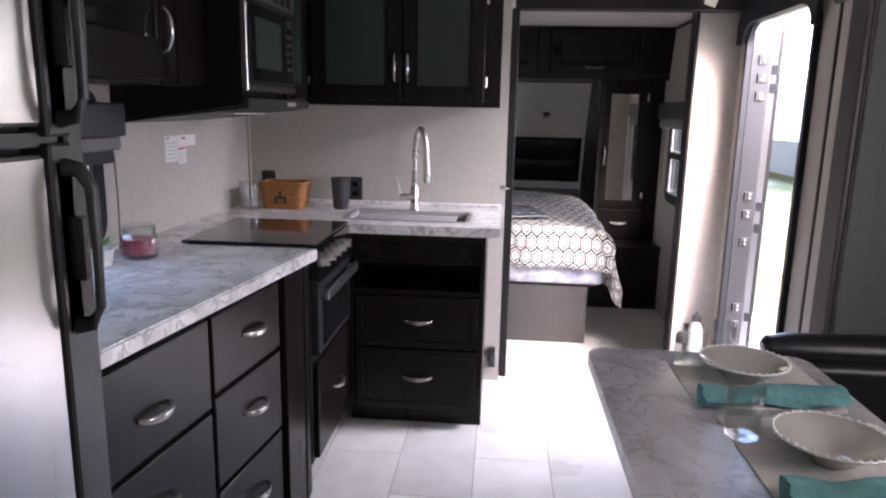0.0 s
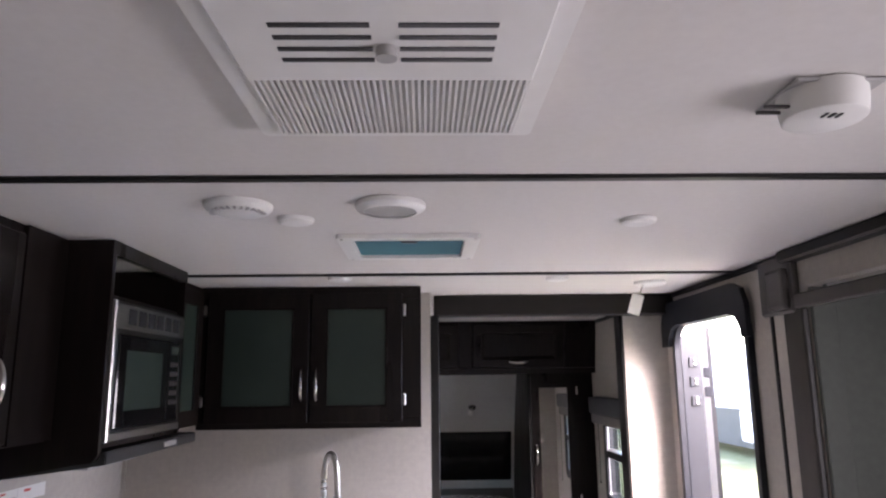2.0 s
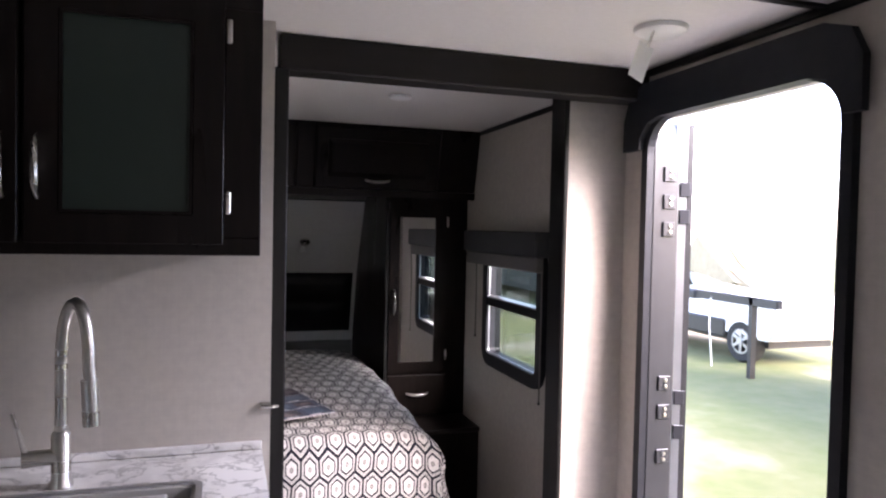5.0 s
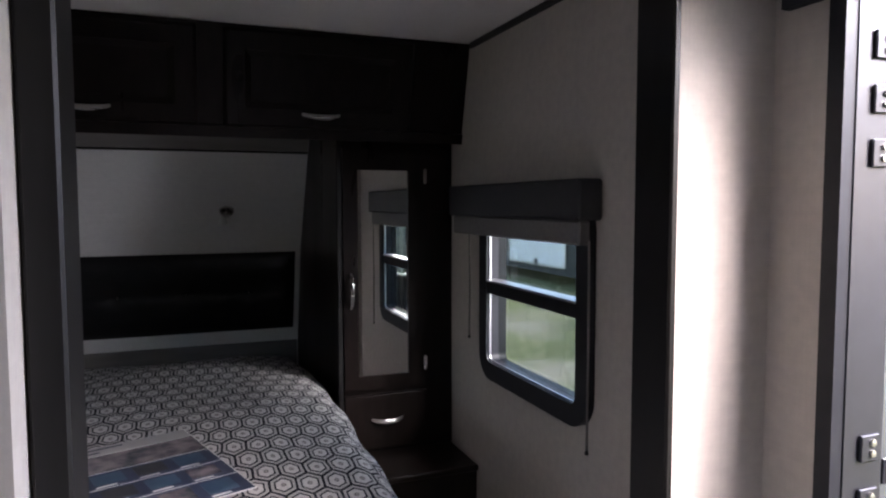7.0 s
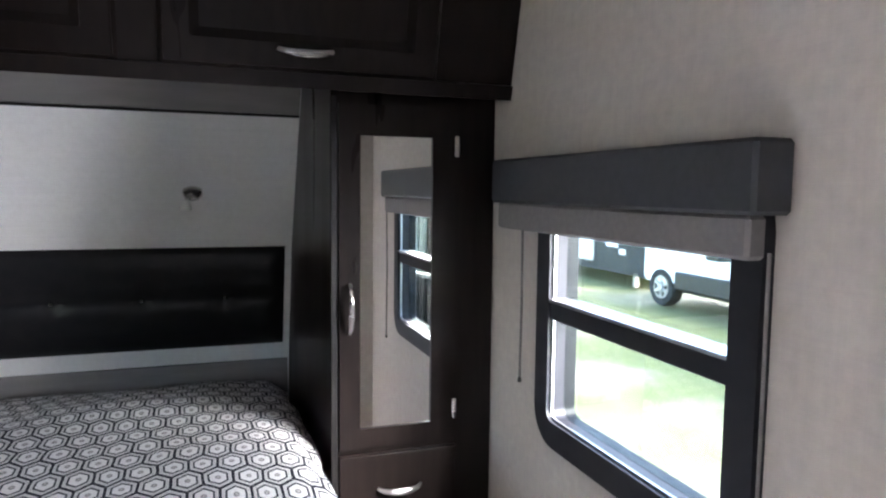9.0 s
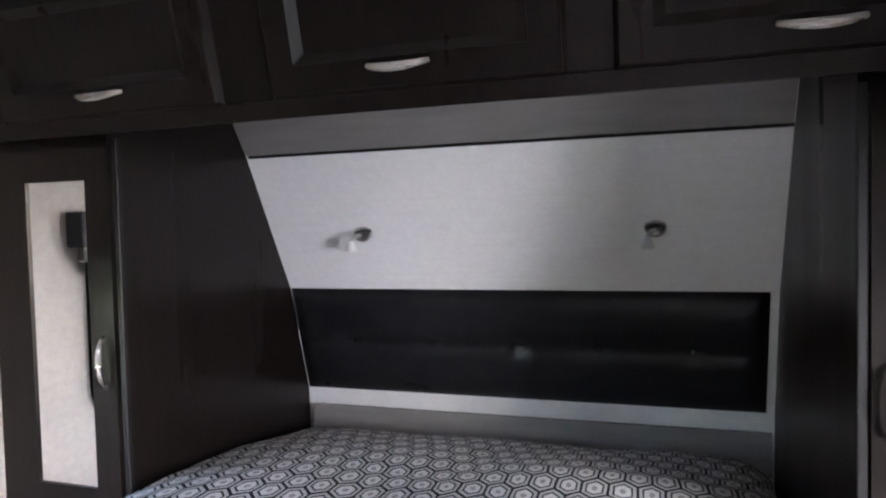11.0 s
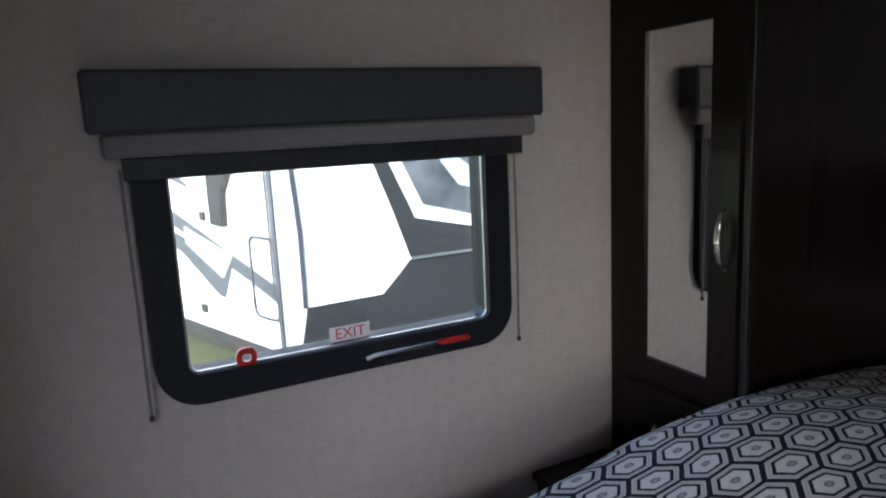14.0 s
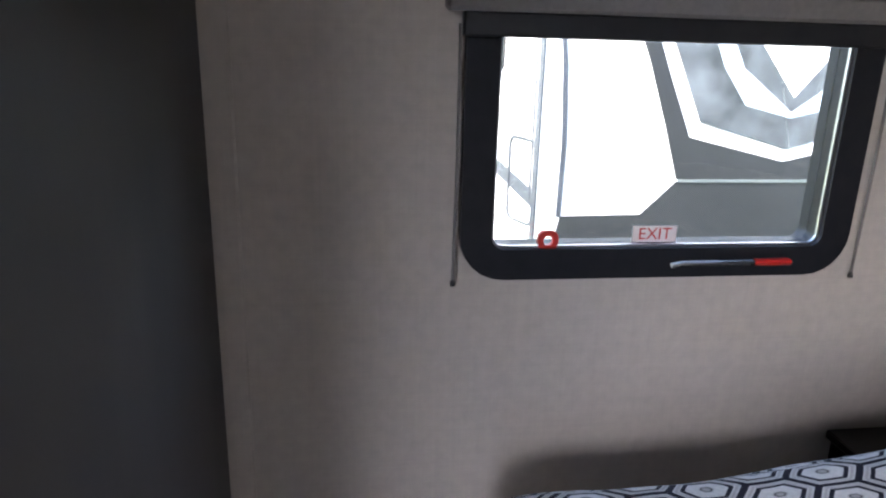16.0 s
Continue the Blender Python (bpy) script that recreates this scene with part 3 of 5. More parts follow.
rv_window("window_1", LW, 1, 4.035, 4.825, 0.84, 1.40, None, "black-framed emergency exit window")
rv_window("window_2", RW, -1, 4.155, 4.835, 0.815, 1.43, 1.128, "black-framed sliding bedroom window", DARKGL)
rv_window("window_3", LW, 1, 1.18, 2.075, 0.95, 1.45, None, "black-framed kitchen window")


def valance(x, inward, y0, y1, ztop, label, bar=True):
    e = thing("roller_blind", (x, (y0 + y1) / 2, ztop - 0.2), label, "blind")
    a, b = sorted((x + inward * 0.001, x + inward * 0.072))
    part("valance", B((a, b, y0, y1, ztop - 0.105, ztop), bev=0.006), SHADE1, e, "charcoal vinyl valance box")
    a, b = sorted((x + inward * 0.024, x + inward * 0.06))
    part("rolled_shade", B((a, b, y0 + 0.02, y1 - 0.015, ztop - (0.148 if bar else 0.168), ztop - 0.105), bev=0.006), SHADE2, e, "rolled-up grey fabric")
    a, b = sorted((x + inward * 0.024, x + inward * 0.05))
    if bar:
        part("bottom_bar", B((a, b, y0 + 0.05, y1 - 0.045, ztop - 0.188, ztop - 0.1475), bev=0.003), BLACK, e)
    return e


def pull_cord(x, y, z0, z1):
    e = thing("pull_cord", (x, y, z0), "thin grey shade cord hanging beside a window", "cord", "shade cords")
    part("cord", tube([(x, y, z1), (x + 0.002, y + 0.001, (z0 + z1) / 2), (x, y, z0)], 0.003, 6), SHADE2, e)
    part("end_knob", lathe([(0, 0), (0.005, 0.001), (0.005, 0.008), (0.002, 0.014), (0, 0.014)], (x, y, z0 - 0.012), 10), BLACK, e, "", True)


sh = valance(LW, 1, 3.975, 4.895, 1.468, "charcoal box shade over the exit window, rolled up")
valance(RW, -1, 4.125, 5.0, 1.475, "charcoal box shade over the bedroom window, rolled up", False)
valance(LW, 1, 1.0, 2.14, 1.40, "grey box shade over the kitchen window, rolled up")
for cx, cy, ca, cb in ((LW + 0.045, 4.02, 0.85, 1.30), (LW + 0.04, 4.83, 0.85, 1.30), (RW - 0.045, 4.12, 0.79, 1.32), (RW - 0.045, 4.87, 0.95, 1.32), (LW + 0.045, 2.10, 0.94, 1.24)):
    pull_cord(cx, cy, ca, cb)

lb = thing("window_latch_bar", (LW + 0.02, 4.57, 0.865), "chrome release bar with a red grip under the exit window", "latch")
part("bar", tube([(LW + 0.03, 4.45, 0.866), (LW + 0.034, 4.47, 0.872), (LW + 0.034, 4.62, 0.872)], 0.0055, 8), CHROME, lb, "", True)
part("grip", B((LW + 0.024, LW + 0.042, 4.62, 4.70, 0.866, 0.878), bev=0.004), REDP, lb, "red plastic grip")
rt = solo("window_tab", ring(rrect(4.185, 4.225, 0.895, 0.935, 0.016), rrect(4.196, 4.214, 0.906, 0.924, 0.008), LW + 0.008, LW + 0.016), REDP, "red plastic release tab on the exit window", "tab")


def text_mesh(name, body, size, m, material, parent, depth=0.0008):
    cu = bpy.data.curves.new(name, "FONT")
    cu.body, cu.size, cu.extrude, cu.align_x, cu.align_y = body, size, depth, "CENTER", "CENTER"
    tmp = bpy.data.objects.new(name, cu)
    me = bpy.data.meshes.new_from_object(tmp)
    bpy.data.objects.remove(tmp)
    me.transform(m)
    me.materials.append(material)
    ob = new(name, me)
    ob.parent = parent
    if parent.type == "EMPTY":
        ob.matrix_parent_inverse = Matrix.Translation(-parent.location)
    return ob


ex = thing("exit_sticker", (LW - 0.02, 4.434, 0.91), "white sticker with red exit lettering on the window pane", "sticker")
part("backing", B((LW - 0.0225, LW - 0.0215, 4.388, 4.48, 0.899, 0.933)), STICKER, ex)
text_mesh("lettering", "EXIT", 0.034, Matrix.Translation((LW - 0.0205, 4.434, 0.916)) @ pose(0, 0, 0, 90, 0, 90), REDP, ex, 0.0003)

# ---- entry door ----
dr = tagged(new("door_1"), "open black-framed aluminium entry door", "door", "", "structure")
dr.location = (RW, 3.1, 0)
part("door_frame", ring(rrect(2.735, 3.485, -0.03, 1.855, 0.11, 8), rrect(2.765, 3.455, 0.0, 1.825, 0.10, 8), RW - 0.022, RW + 0.004), WFRAME, dr, "black rounded door frame")
part("frame_head", prism([(2.70, 1.735), (2.745, 1.735), (2.75, 1.77), (2.785, 1.81), (2.84, 1.825), (3.38, 1.825), (3.435, 1.81), (3.47, 1.77), (3.475, 1.735), (3.56, 1.735), (3.56, 1.83), (3.53, 1.9), (3.46, 1.935), (2.80, 1.935), (2.73, 1.91), (2.70, 1.85)], RW - 0.042, RW - 0.0225), WFRAME, dr, "black moulded head cover")
# Jamb, leaf and hinge plates carry the doorway's shade in their colour.
part("jamb_face", B((RW + 0.0045, RW + 0.092, 3.4525, 3.4595, 0.0, 1.78)), DIMALU, dr, "aluminium jamb, coloured dark for its shade")
# leaf swung out past ninety degrees
ml = Matrix.Translation((RW + 0.142, 3.462, 0)) @ pose(0, 0, 0, 0, 0, 71)
leaf = part("leaf", ring(rrect(0.0, 0.68, 0.02, 1.84, 0.1, 8), rrect(0.09, 0.59, 0.30, 1.72, 0.06, 8), 0.0, 0.04, "y"), DIMALU, dr, "aluminium door leaf swung open")
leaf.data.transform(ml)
part("leaf_panel", B((0.09, 0.59, 0.012, 0.03, 0.30, 0.98), m=ml), DIMALU, dr)
gp = part("leaf_pane", B((0.09, 0.59, 0.018, 0.022, 0.98, 1.72), m=ml), DOORGL, dr)
part("leaf_rail", B((0.06, 0.62, -0.006, 0.03, 0.95, 1.0), bev=0.004, m=ml), ALU, dr)
part("edge_seal", B((-0.012, 0.0, -0.004, 0.014, 0.03, 1.82), m=ml), BLACK, dr)
part("edge_channel", B((-0.012, 0.0, 0.0145, 0.044, 0.03, 1.82), m=ml), ALU, dr, "bright aluminium edge channel")
for hz in (1.64, 1.555, 1.47, 0.99, 0.9, 0.76, 0.42, 0.33, 0.24):
    pl = part("hinge_plate", B((RW + 0.036, RW + 0.078, 3.4455, 3.4522, hz, hz + 0.045), bev=0.002), DIMALU, dr, "hinge plate, coloured dark for its shade")
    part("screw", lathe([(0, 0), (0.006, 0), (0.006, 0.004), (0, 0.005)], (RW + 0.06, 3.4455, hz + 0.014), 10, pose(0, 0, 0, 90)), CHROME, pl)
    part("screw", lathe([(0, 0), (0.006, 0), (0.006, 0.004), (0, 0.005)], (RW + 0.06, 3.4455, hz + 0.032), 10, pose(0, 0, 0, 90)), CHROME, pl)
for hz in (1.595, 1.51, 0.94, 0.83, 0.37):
    part("hinge_plate", B((-0.018, -0.0125, 0.004, 0.036, hz, hz + 0.045), bev=0.002, m=ml), DIMALU, dr, "hinge plate, coloured dark for its shade")

# ---- kitchen ----


def fridge():
    e = thing("refrigerator", (-0.7, 0.6, 0.05), "stainless two-door refrigerator with black frame and handles", "refrigerator")
    part("body", B((LW + 0.01, -0.44, 0.30, 0.985, 0.05, 1.75), bev=0.004), BLACK, e)
    m = facing("+x", (-0.43, 0, 0))
    for n, z0, z1, hz in (("door", 0.08, 1.325, (1.06, 1.305)), ("freezer_door", 1.365, 1.72, (1.375, 1.62))):
        d = part(n, B((0.31, 0.928, -0.03, 0.01, z0, z1), bev=0.006, m=m), FRIDGE, e, "brushed steel door")
        part("edge_trim", B((0.93, 0.984, -0.036, 0.01, z0 - 0.015, z1 + 0.015), bev=0.004, m=m), BLACK, d)
        y, a, b = 0.958, *hz
        pts = [m @ Vector(p) for p in ((y, -0.03, a), (y, -0.06, a + 0.004), (y, -0.076, a + 0.03), (y, -0.078, (a + b) / 2), (y, -0.076, b - 0.03), (y, -0.06, b - 0.004), (y, -0.03, b))]
        part("handle", tube(pts, [0.011, 0.009, 0.007, 0.006, 0.007, 0.009, 0.011], 10, flat=1.4), BLACK, d, "black bow handle", True)
        part("handle_plate", B((y - 0.02, y + 0.02, -0.036, -0.028, a - 0.01, b + 0.01), bev=0.003, m=m), BLACK, d)
        part("latch", B((y - 0.008, y + 0.012, -0.06, -0.036, (a + b) / 2 - 0.05, (a + b) / 2 + 0.05), bev=0.004, m=m), GLOSSB, d)
    part("side_filler", B((LW + 0.01, -0.405, 0.986, 1.028, 0.0, TOP - 0.002), bev=0.004), BLACK, e)
    part("centre_rail", B((0.31, 0.972, -0.02, 0.01, 1.335, 1.356), m=m), BLACK, e)


fridge()

# base cabinets along the left wall
bc = thing("base_cabinet", (-0.7, 1.5, 0), "espresso base cabinet with five drawers and nickel pulls", "cabinet")
part("carcass", prism([(LW + 0.01, 1.03), (-0.556, 1.03), (-0.437, 2.0), (LW + 0.01, 2.0)], 0.10, 0.879, "z"), DARK, bc)
part("kick_board", B((LW + 0.01, -0.6, 1.03, 2.0, 0.0, 0.099)), DARK, bc)
mf = Matrix.Translation((-0.436, 2.0, 0)) @ pose(0, 0, 0, 0, 0, 83)
for y0, y1, px, rows in ((-0.97, -0.415, -0.65, ((0.63, 0.868, 0.728), (0.375, 0.616, 0.5), (0.115, 0.361, 0.25))), (-0.4, -0.008, -0.185, ((0.66, 0.868, 0.772), (0.39, 0.646, 0.536), (0.115, 0.376, 0.258)))):
    for z0, z1, hz in rows:
        dw = slab_front(bc, "drawer", mf, y0, y1, z0, z1)
        arch_pull(dw, mf @ Matrix.Translation((px, -0.018, hz)), 0.115)
ep = thing("end_panel", (-0.6, 2.12, 0), "tall dark wood panel between the drawers and the stove", "panel")
part("board", B((LW + 0.01, -0.418, 2.0, 2.245, 0.0, 0.879)), DARK, ep)
part("face_stile", B((-0.4175, -0.402, 2.002, 2.19, 0.0, 0.878), bev=0.003), DARK, ep)
part("edge_stile", B((-0.4175, -0.398, 2.192, 2.243, 0.0, 0.878), bev=0.003), DARK, ep)

# worktops
ct = thing("worktop", (-0.7, 1.6, 0.88), "marble-look laminate worktop with a rounded front edge", "worktop")
part("top", prism([(LW + 0.002, 1.03), (-0.545, 1.03), (-0.366, 2.258), (LW + 0.002, 2.258)], 0.88, 0.92, "z", 0.005), MARBLE, ct)
part("backsplash_lip", B((LW + 0.002, LW + 0.02, 1.0, 2.3, 0.921, 0.935), bev=0.003), MARBLE, ct)
cs = thing("worktop", (-0.4, 3.1, 0.88), "marble-look laminate worktop around the sink", "worktop")
part("top", slab("z", 0.88, 0.92, LW + 0.002, 0.262, 2.79, SINK_Y - 0.002, ((-0.42, 0.115, 2.92, 3.185),)), MARBLE, cs)
part("side_top", B((LW + 0.002, -0.862, 2.26, 2.789, 0.88, 0.92)), MARBLE, cs)
part("backsplash_lip", B((LW + 0.02, 0.262, SINK_Y - 0.018, SINK_Y - 0.002, 0.921, 0.94), bev=0.003), MARBLE, cs)
sk = thing("sink", (-0.15, 3.05, 0.77), "rectangular grey sink set flush in the worktop", "sink")
part("basin", B((-0.42, -0.412, 2.92, 3.185, 0.76, 0.918), (0.107, 0.115, 2.92, 3.185, 0.76, 0.918), (-0.412, 0.107, 2.92, 2.928, 0.76, 0.918), (-0.412, 0.107, 3.177, 3.185, 0.76, 0.918), (-0.42, 0.115, 2.92, 3.185, 0.752, 0.76)), GREYP, sk)
part("cover", B((-0.405, 0.06, 2.932, 3.174, 0.895, 0.908), bev=0.003), GREYP, sk, "grey drop-in sink cover")
part("rim", ring(rrect(-0.435, 0.13, 2.905, 3.2, 0.03), rrect(-0.42, 0.115, 2.92, 3.185, 0.02), 0.9195, 0.924, "z"), ALU, sk, "thin bright rim")

fa = thing("faucet", (-0.155, 3.24, 0.92), "brushed nickel gooseneck pull-down faucet", "faucet")
neck = [(-0.155, 3.24, 0.955), (-0.155, 3.24, 1.18)]
sx, sy = 0.062, -0.055
for i in range(1, 13):
    a = math.pi * i / 12
    k = (1 - math.cos(a)) / 2
    neck.append((-0.155 + sx * k, 3.24 + sy * k, 1.18 + 0.13 * math.sin(a) ** 0.9 if i < 12 else 1.18))
neck.append((-0.155 + sx + 0.004, 3.24 + sy, 1.15))
part("spout", tube(neck, 0.0125, 14), CHROME, fa, "", True)
part("spray_head", tube([(-0.092, 3.185, 1.155), (-0.088, 3.184, 1.06)], 0.0165, 14), CHROME, fa, "", True)
part("base", lathe([(0, 0), (0.024, 0), (0.024, 0.008), (0.019, 0.016), (0.019, 0.11), (0.013, 0.118), (0, 0.118)], (-0.155, 3.24, 0.92), 20), CHROME, fa, "", True)
part("valve", tube([(-0.155, 3.24, 0.985), (-0.225, 3.225, 0.985)], 0.017, 14), CHROME, fa, "", True)
part("lever", tube([(-0.218, 3.226, 0.995), (-0.226, 3.222, 1.03), (-0.24, 3.218, 1.085)], [0.006, 0.005, 0.004], 8), CHROME, fa, "", True)

# sink cabinet
sc = thing("sink_cabinet", (-0.1, 3.0, 0), "dark sink cabinet with an open shelf above two drawers", "cabinet")
for nm, bx_ in (("back_board", (-0.365, 0.185, 2.831, 2.845, 0.10, 0.612)), ("side_panel", (-0.385, -0.366, 2.815, SINK_Y - 0.002, 0.10, 0.879)), ("side_panel", (0.186, 0.205, 2.815, SINK_Y - 0.002, 0.10, 0.879)), ("shelf", (-0.365, 0.185, 2.815, SINK_Y - 0.002, 0.615, 0.635)), ("rear_board", (-0.365, 0.185, 3.2, 3.22, 0.636, 0.879)), ("toe_kick", (-0.385, 0.205, 2.87, SINK_Y - 0.002, 0.0, 0.099)), ("top_rail", (-0.365, 0.185, 2.815, 2.83, 0.845, 0.879))):
    part(nm, B(bx_, bev=0.001), DARK, sc)
ms = facing("-y", (0, 2.829, 0))
for z0, z1 in ((0.375, 0.605), (0.09, 0.365)):
    dw = front(sc, "drawer", ms, -0.352, 0.18, z0, z1, stile=0.03, recess=0.004)
    arch_pull(dw, ms @ Matrix.Translation((-0.08, -0.018, z0 + (z1 - z0) * 0.55)), 0.13)
part("apron", B((-0.365, 0.185, 2.868, 2.88, 0.753, 0.879)), DARK, sc)
part("inner_shelf", B((-0.365, 0.185, 2.86, 3.2, 0.74, 0.752)), DARK, sc)

# range
rg = thing("gas_range", (-0.65, 2.52, 0), "black slide-in gas range with a glass lid and chrome knobs", "range")
part("body", B((-0.86, -0.40, 2.262, 2.786, 0.10, 0.91)), BLACK, rg)
part("glass_lid", B((-0.86, -0.375, 2.264, 2.784, 0.922, 0.932), bev=0.004), GLOSSB, rg, "black glass cooktop lid")
part("control_panel", prism([(-0.40, 0.80), (-0.362, 0.80), (-0.375, 0.918), (-0.40, 0.918)], 2.264, 2.784, "y"), GLOSSB, rg)
for i in range(5):
    y = 2.32 + i * 0.085
    kb = part("knob", lathe([(0, 0), (0.02, 0), (0.021, 0.006), (0.017, 0.02), (0.015, 0.026), (0, 0.027)], (-0.37, y, 0.862), 20, pose(0, 0, 0, 0, 84, 0)), CHROME, rg, "chrome control knob", True)
    part("grip", B((-0.346, -0.338, y - 0.004, y + 0.004, 0.846, 0.882), bev=0.002), CHROME, kb)
mo = facing("+x", (-0.40, 0, 0))
ov = part("oven_door", B((2.275, 2.775, -0.03, 0, 0.52, 0.785), bev=0.004, m=mo), BLACK, rg)
part("oven_window", B((2.33, 2.72, -0.034, -0.029, 0.545, 0.71), m=mo), GLOSSB, ov, "dark glass oven window")
hb = part("oven_handle", B((2.28, 2.77, -0.068, -0.052, 0.728, 0.765), bev=0.006, m=mo, seg=2), STEEL, ov, "steel handle bar")
for by in (2.30, 2.72):
    part("bracket", B((by, by + 0.03, -0.055, -0.028, 0.735, 0.758), m=mo), STEEL, ov)
dw = slab_front(rg, "lower_drawer", mo, 2.285, 2.775, 0.115, 0.49, 0.022)
arch_pull(dw, mo @ Matrix.Translation((2.56, -0.022, 0.31)), 0.12)

# wall cabinets over the sink
uc = thing("wall_cabinet", (-0.2, 3.3, 1.41), "espresso wall cabinet with two frosted glass doors", "cabinet")
part("carcass", B((-0.66, 0.24, 3.185, SINK_Y, 1.43, TOP - 0.002)), DARK, uc)
for bx_ in ((-0.66, 0.242, 3.168, 3.19, 1.412, 1.45), (-0.66, 0.242, 3.168, 3.19, 1.935, TOP - 0.001)):
    part("rail", B(bx_, bev=0.002), DARK, uc)
for bx_ in ((0.165, 0.242, 3.168, 3.19, 1.45, 1.935), (-0.66, -0.63, 3.168, 3.19, 1.45, 1.935)):
    part("stile", B(bx_, bev=0.002), DARK, uc)
mu = facing("-y", (0, 3.168, 0))
for x0, x1, hx in ((-0.625, -0.215, -0.24), (-0.205, 0.165, -0.18)):
    d = front(uc, "door", mu, x0, x1, 1.435, 1.955, stile=0.062, panel=FROST)
    part("bead", ring(rrect(x0 + 0.062, x1 - 0.062, 1.497, 1.893, 0.003, 1), rrect(x0 + 0.068, x1 - 0.068, 1.503, 1.887, 0.003, 1), 3.1485, 3.152, "y"), DARK, d)
    arch_pull(d, mu @ Matrix.Translation((hx, -0.018, 1.585)), 0.125, True)
for hz in (1.50, 1.86):
    part("hinge", B((0.168, 0.18, 3.158, 3.17, hz, hz + 0.05), bev=0.003), CHROME, uc, "small nickel hinge")
    part("hinge", B((-0.648, -0.636, 3.158, 3.17, hz, hz + 0.05), bev=0.003), CHROME, uc, "small nickel hinge")

# corner wall cabinet with a glass door, facing the aisle
cc = thing("wall_cabinet", (-0.85, 2.95, 1.41), "espresso corner wall cabinet with one frosted glass door", "cabinet")
part("carcass", B((LW + 0.005, -0.665, 2.76, SINK_Y, 1.43, TOP - 0.002)), DARK, cc)
mc = facing("+x", (-0.66, 0, 0))
d = front(cc, "door", mc, 2.79, 3.14, 1.435, 1.955, stile=0.06, panel=FROST)
arch_pull(d, mc @ Matrix.Translation((2.83, -0.018, 1.585)), 0.125, True)

# microwave cabinet
mwc = thing("microwave_cabinet", (-0.8, 2.46, 1.37), "espresso wall cabinet holding the microwave, open shelf on top", "cabinet")
part("side_panel", prism([(LW + 0.005, 1.33), (-0.64, 1.395), (-0.595, 1.40), (-0.58, 1.42), (-0.58, TOP - 0.002), (LW + 0.005, TOP - 0.002)], 2.175, 2.195, "y"), DARK, mwc)
part("side_panel", prism([(LW + 0.005, 1.40), (-0.58, 1.43), (-0.58, TOP - 0.002), (LW + 0.005, TOP - 0.002)], 2.735, 2.755, "y"), DARK, mwc)
part("top_rail", B((-0.6, -0.58, 2.195, 2.735, 1.945, TOP - 0.002)), DARK, mwc)
part("shelf", B((LW + 0.005, -0.60, 2.195, 2.735, 1.825, 1.84)), DARK, mwc)
part("back", B((LW + 0.003, LW + 0.015, 2.195, 2.735, 1.44, 1.97)), DARK, mwc)
part("bottom", B((LW + 0.005, -0.59, 2.195, 2.735, 1.432, 1.446)), DARK, mwc)
mw = thing("microwave", (-0.75, 2.46, 1.447), "stainless built-in microwave with dark window and vents", "microwave")
part("case", B((-0.96, -0.60, 2.21, 2.72, 1.447, 1.815)), BLACK, mw)
mm = facing("+x", (-0.60, 0, 0))
part("face", slab("y", -0.022, 0, 2.20, 2.73, 1.447, 1.823, ((2.235, 2.70, 1.475, 1.735),)), DSTEEL, mw).data.transform(mm)
part("edge_strip", B((2.196, 2.212, -0.03, 0.0, 1.447, 1.823), bev=0.003, m=mm), STEEL, mw, "bright steel edge strip")
part("vent_band", B((2.214, 2.728, -0.027, -0.0225, 1.748, 1.815), bev=0.002, m=mm), STEEL, mw, "stainless vent band")
for i in range(6):
    part("vent_slot", B((2.285 + i * 0.068, 2.335 + i * 0.068, -0.0285, -0.0265, 1.762, 1.806), m=mm), BLACK, mw)
md = part("door", B((2.238, 2.60, -0.028, -0.004, 1.478, 1.732), bev=0.003, m=mm), GLOSSB, mw, "black glass microwave door")
part("window", B((2.285, 2.545, -0.03, -0.0275, 1.525, 1.69), m=mm), FROST, md, "grey see-through window mesh")
part("control_panel", B((2.606, 2.697, -0.028, -0.004, 1.478, 1.732), bev=0.003, m=mm), GLOSSB, mw, "black control panel")
part("display", B((2.62, 2.683, -0.0295, -0.0275, 1.69, 1.716), m=mm), FROST, mw)
for i in range(3):
    for k in range(5):
        part("button", B((2.618 + i * 0.024, 2.635 + i * 0.024, -0.0295, -0.0275, 1.53 + k * 0.03, 1.545 + k * 0.03), m=mm), TRIMG, mw)
part("lower_strip", B((2.214, 2.728, -0.027, -0.0225, 1.45, 1.47), bev=0.002, m=mm), STEEL, mw, "stainless lower strip")
hd = thing("range_hood", (-0.78, 2.5, 1.37), "slim dark range hood under the microwave", "range hood")
part("housing", prism([(LW + 0.005, 1.335), (-0.62, 1.385), (-0.57, 1.392), (-0.57, 1.425), (LW + 0.005, 1.425)], 2.2, 2.90, "y", 0.003), BLACK, hd)
part("light_lens", B((-0.75, -0.66, 2.3, 2.6, 1.368, 1.374)), GREYP, hd)
part("switch", B((-0.5715, -0.566, 2.6, 2.7, 1.40, 1.415), bev=0.001), GREYP, hd)

# near wall cabinet
nc = thing("wall_cabinet", (-0.85, 1.6, 1.45), "espresso wall cabinet with a dark framed door", "cabinet")
part("carcass", B((LW + 0.005, -0.715, 1.0, 2.172, 1.455, TOP - 0.002)), DARK, nc)
mn = facing("+x", (-0.713, 0, 0))
d = front(nc, "door", mn, 1.02, 1.97, 1.465, 1.955, stile=0.11, panel=GLOSSB, label="dark framed door with a glossy black panel")
arch_pull(d, mn @ Matrix.Translation((1.89, -0.018, 1.60)), 0.12, True)
part("filler", B((-0.713, -0.70, 1.985, 2.172, 1.46, TOP - 0.004)), DARK, nc)

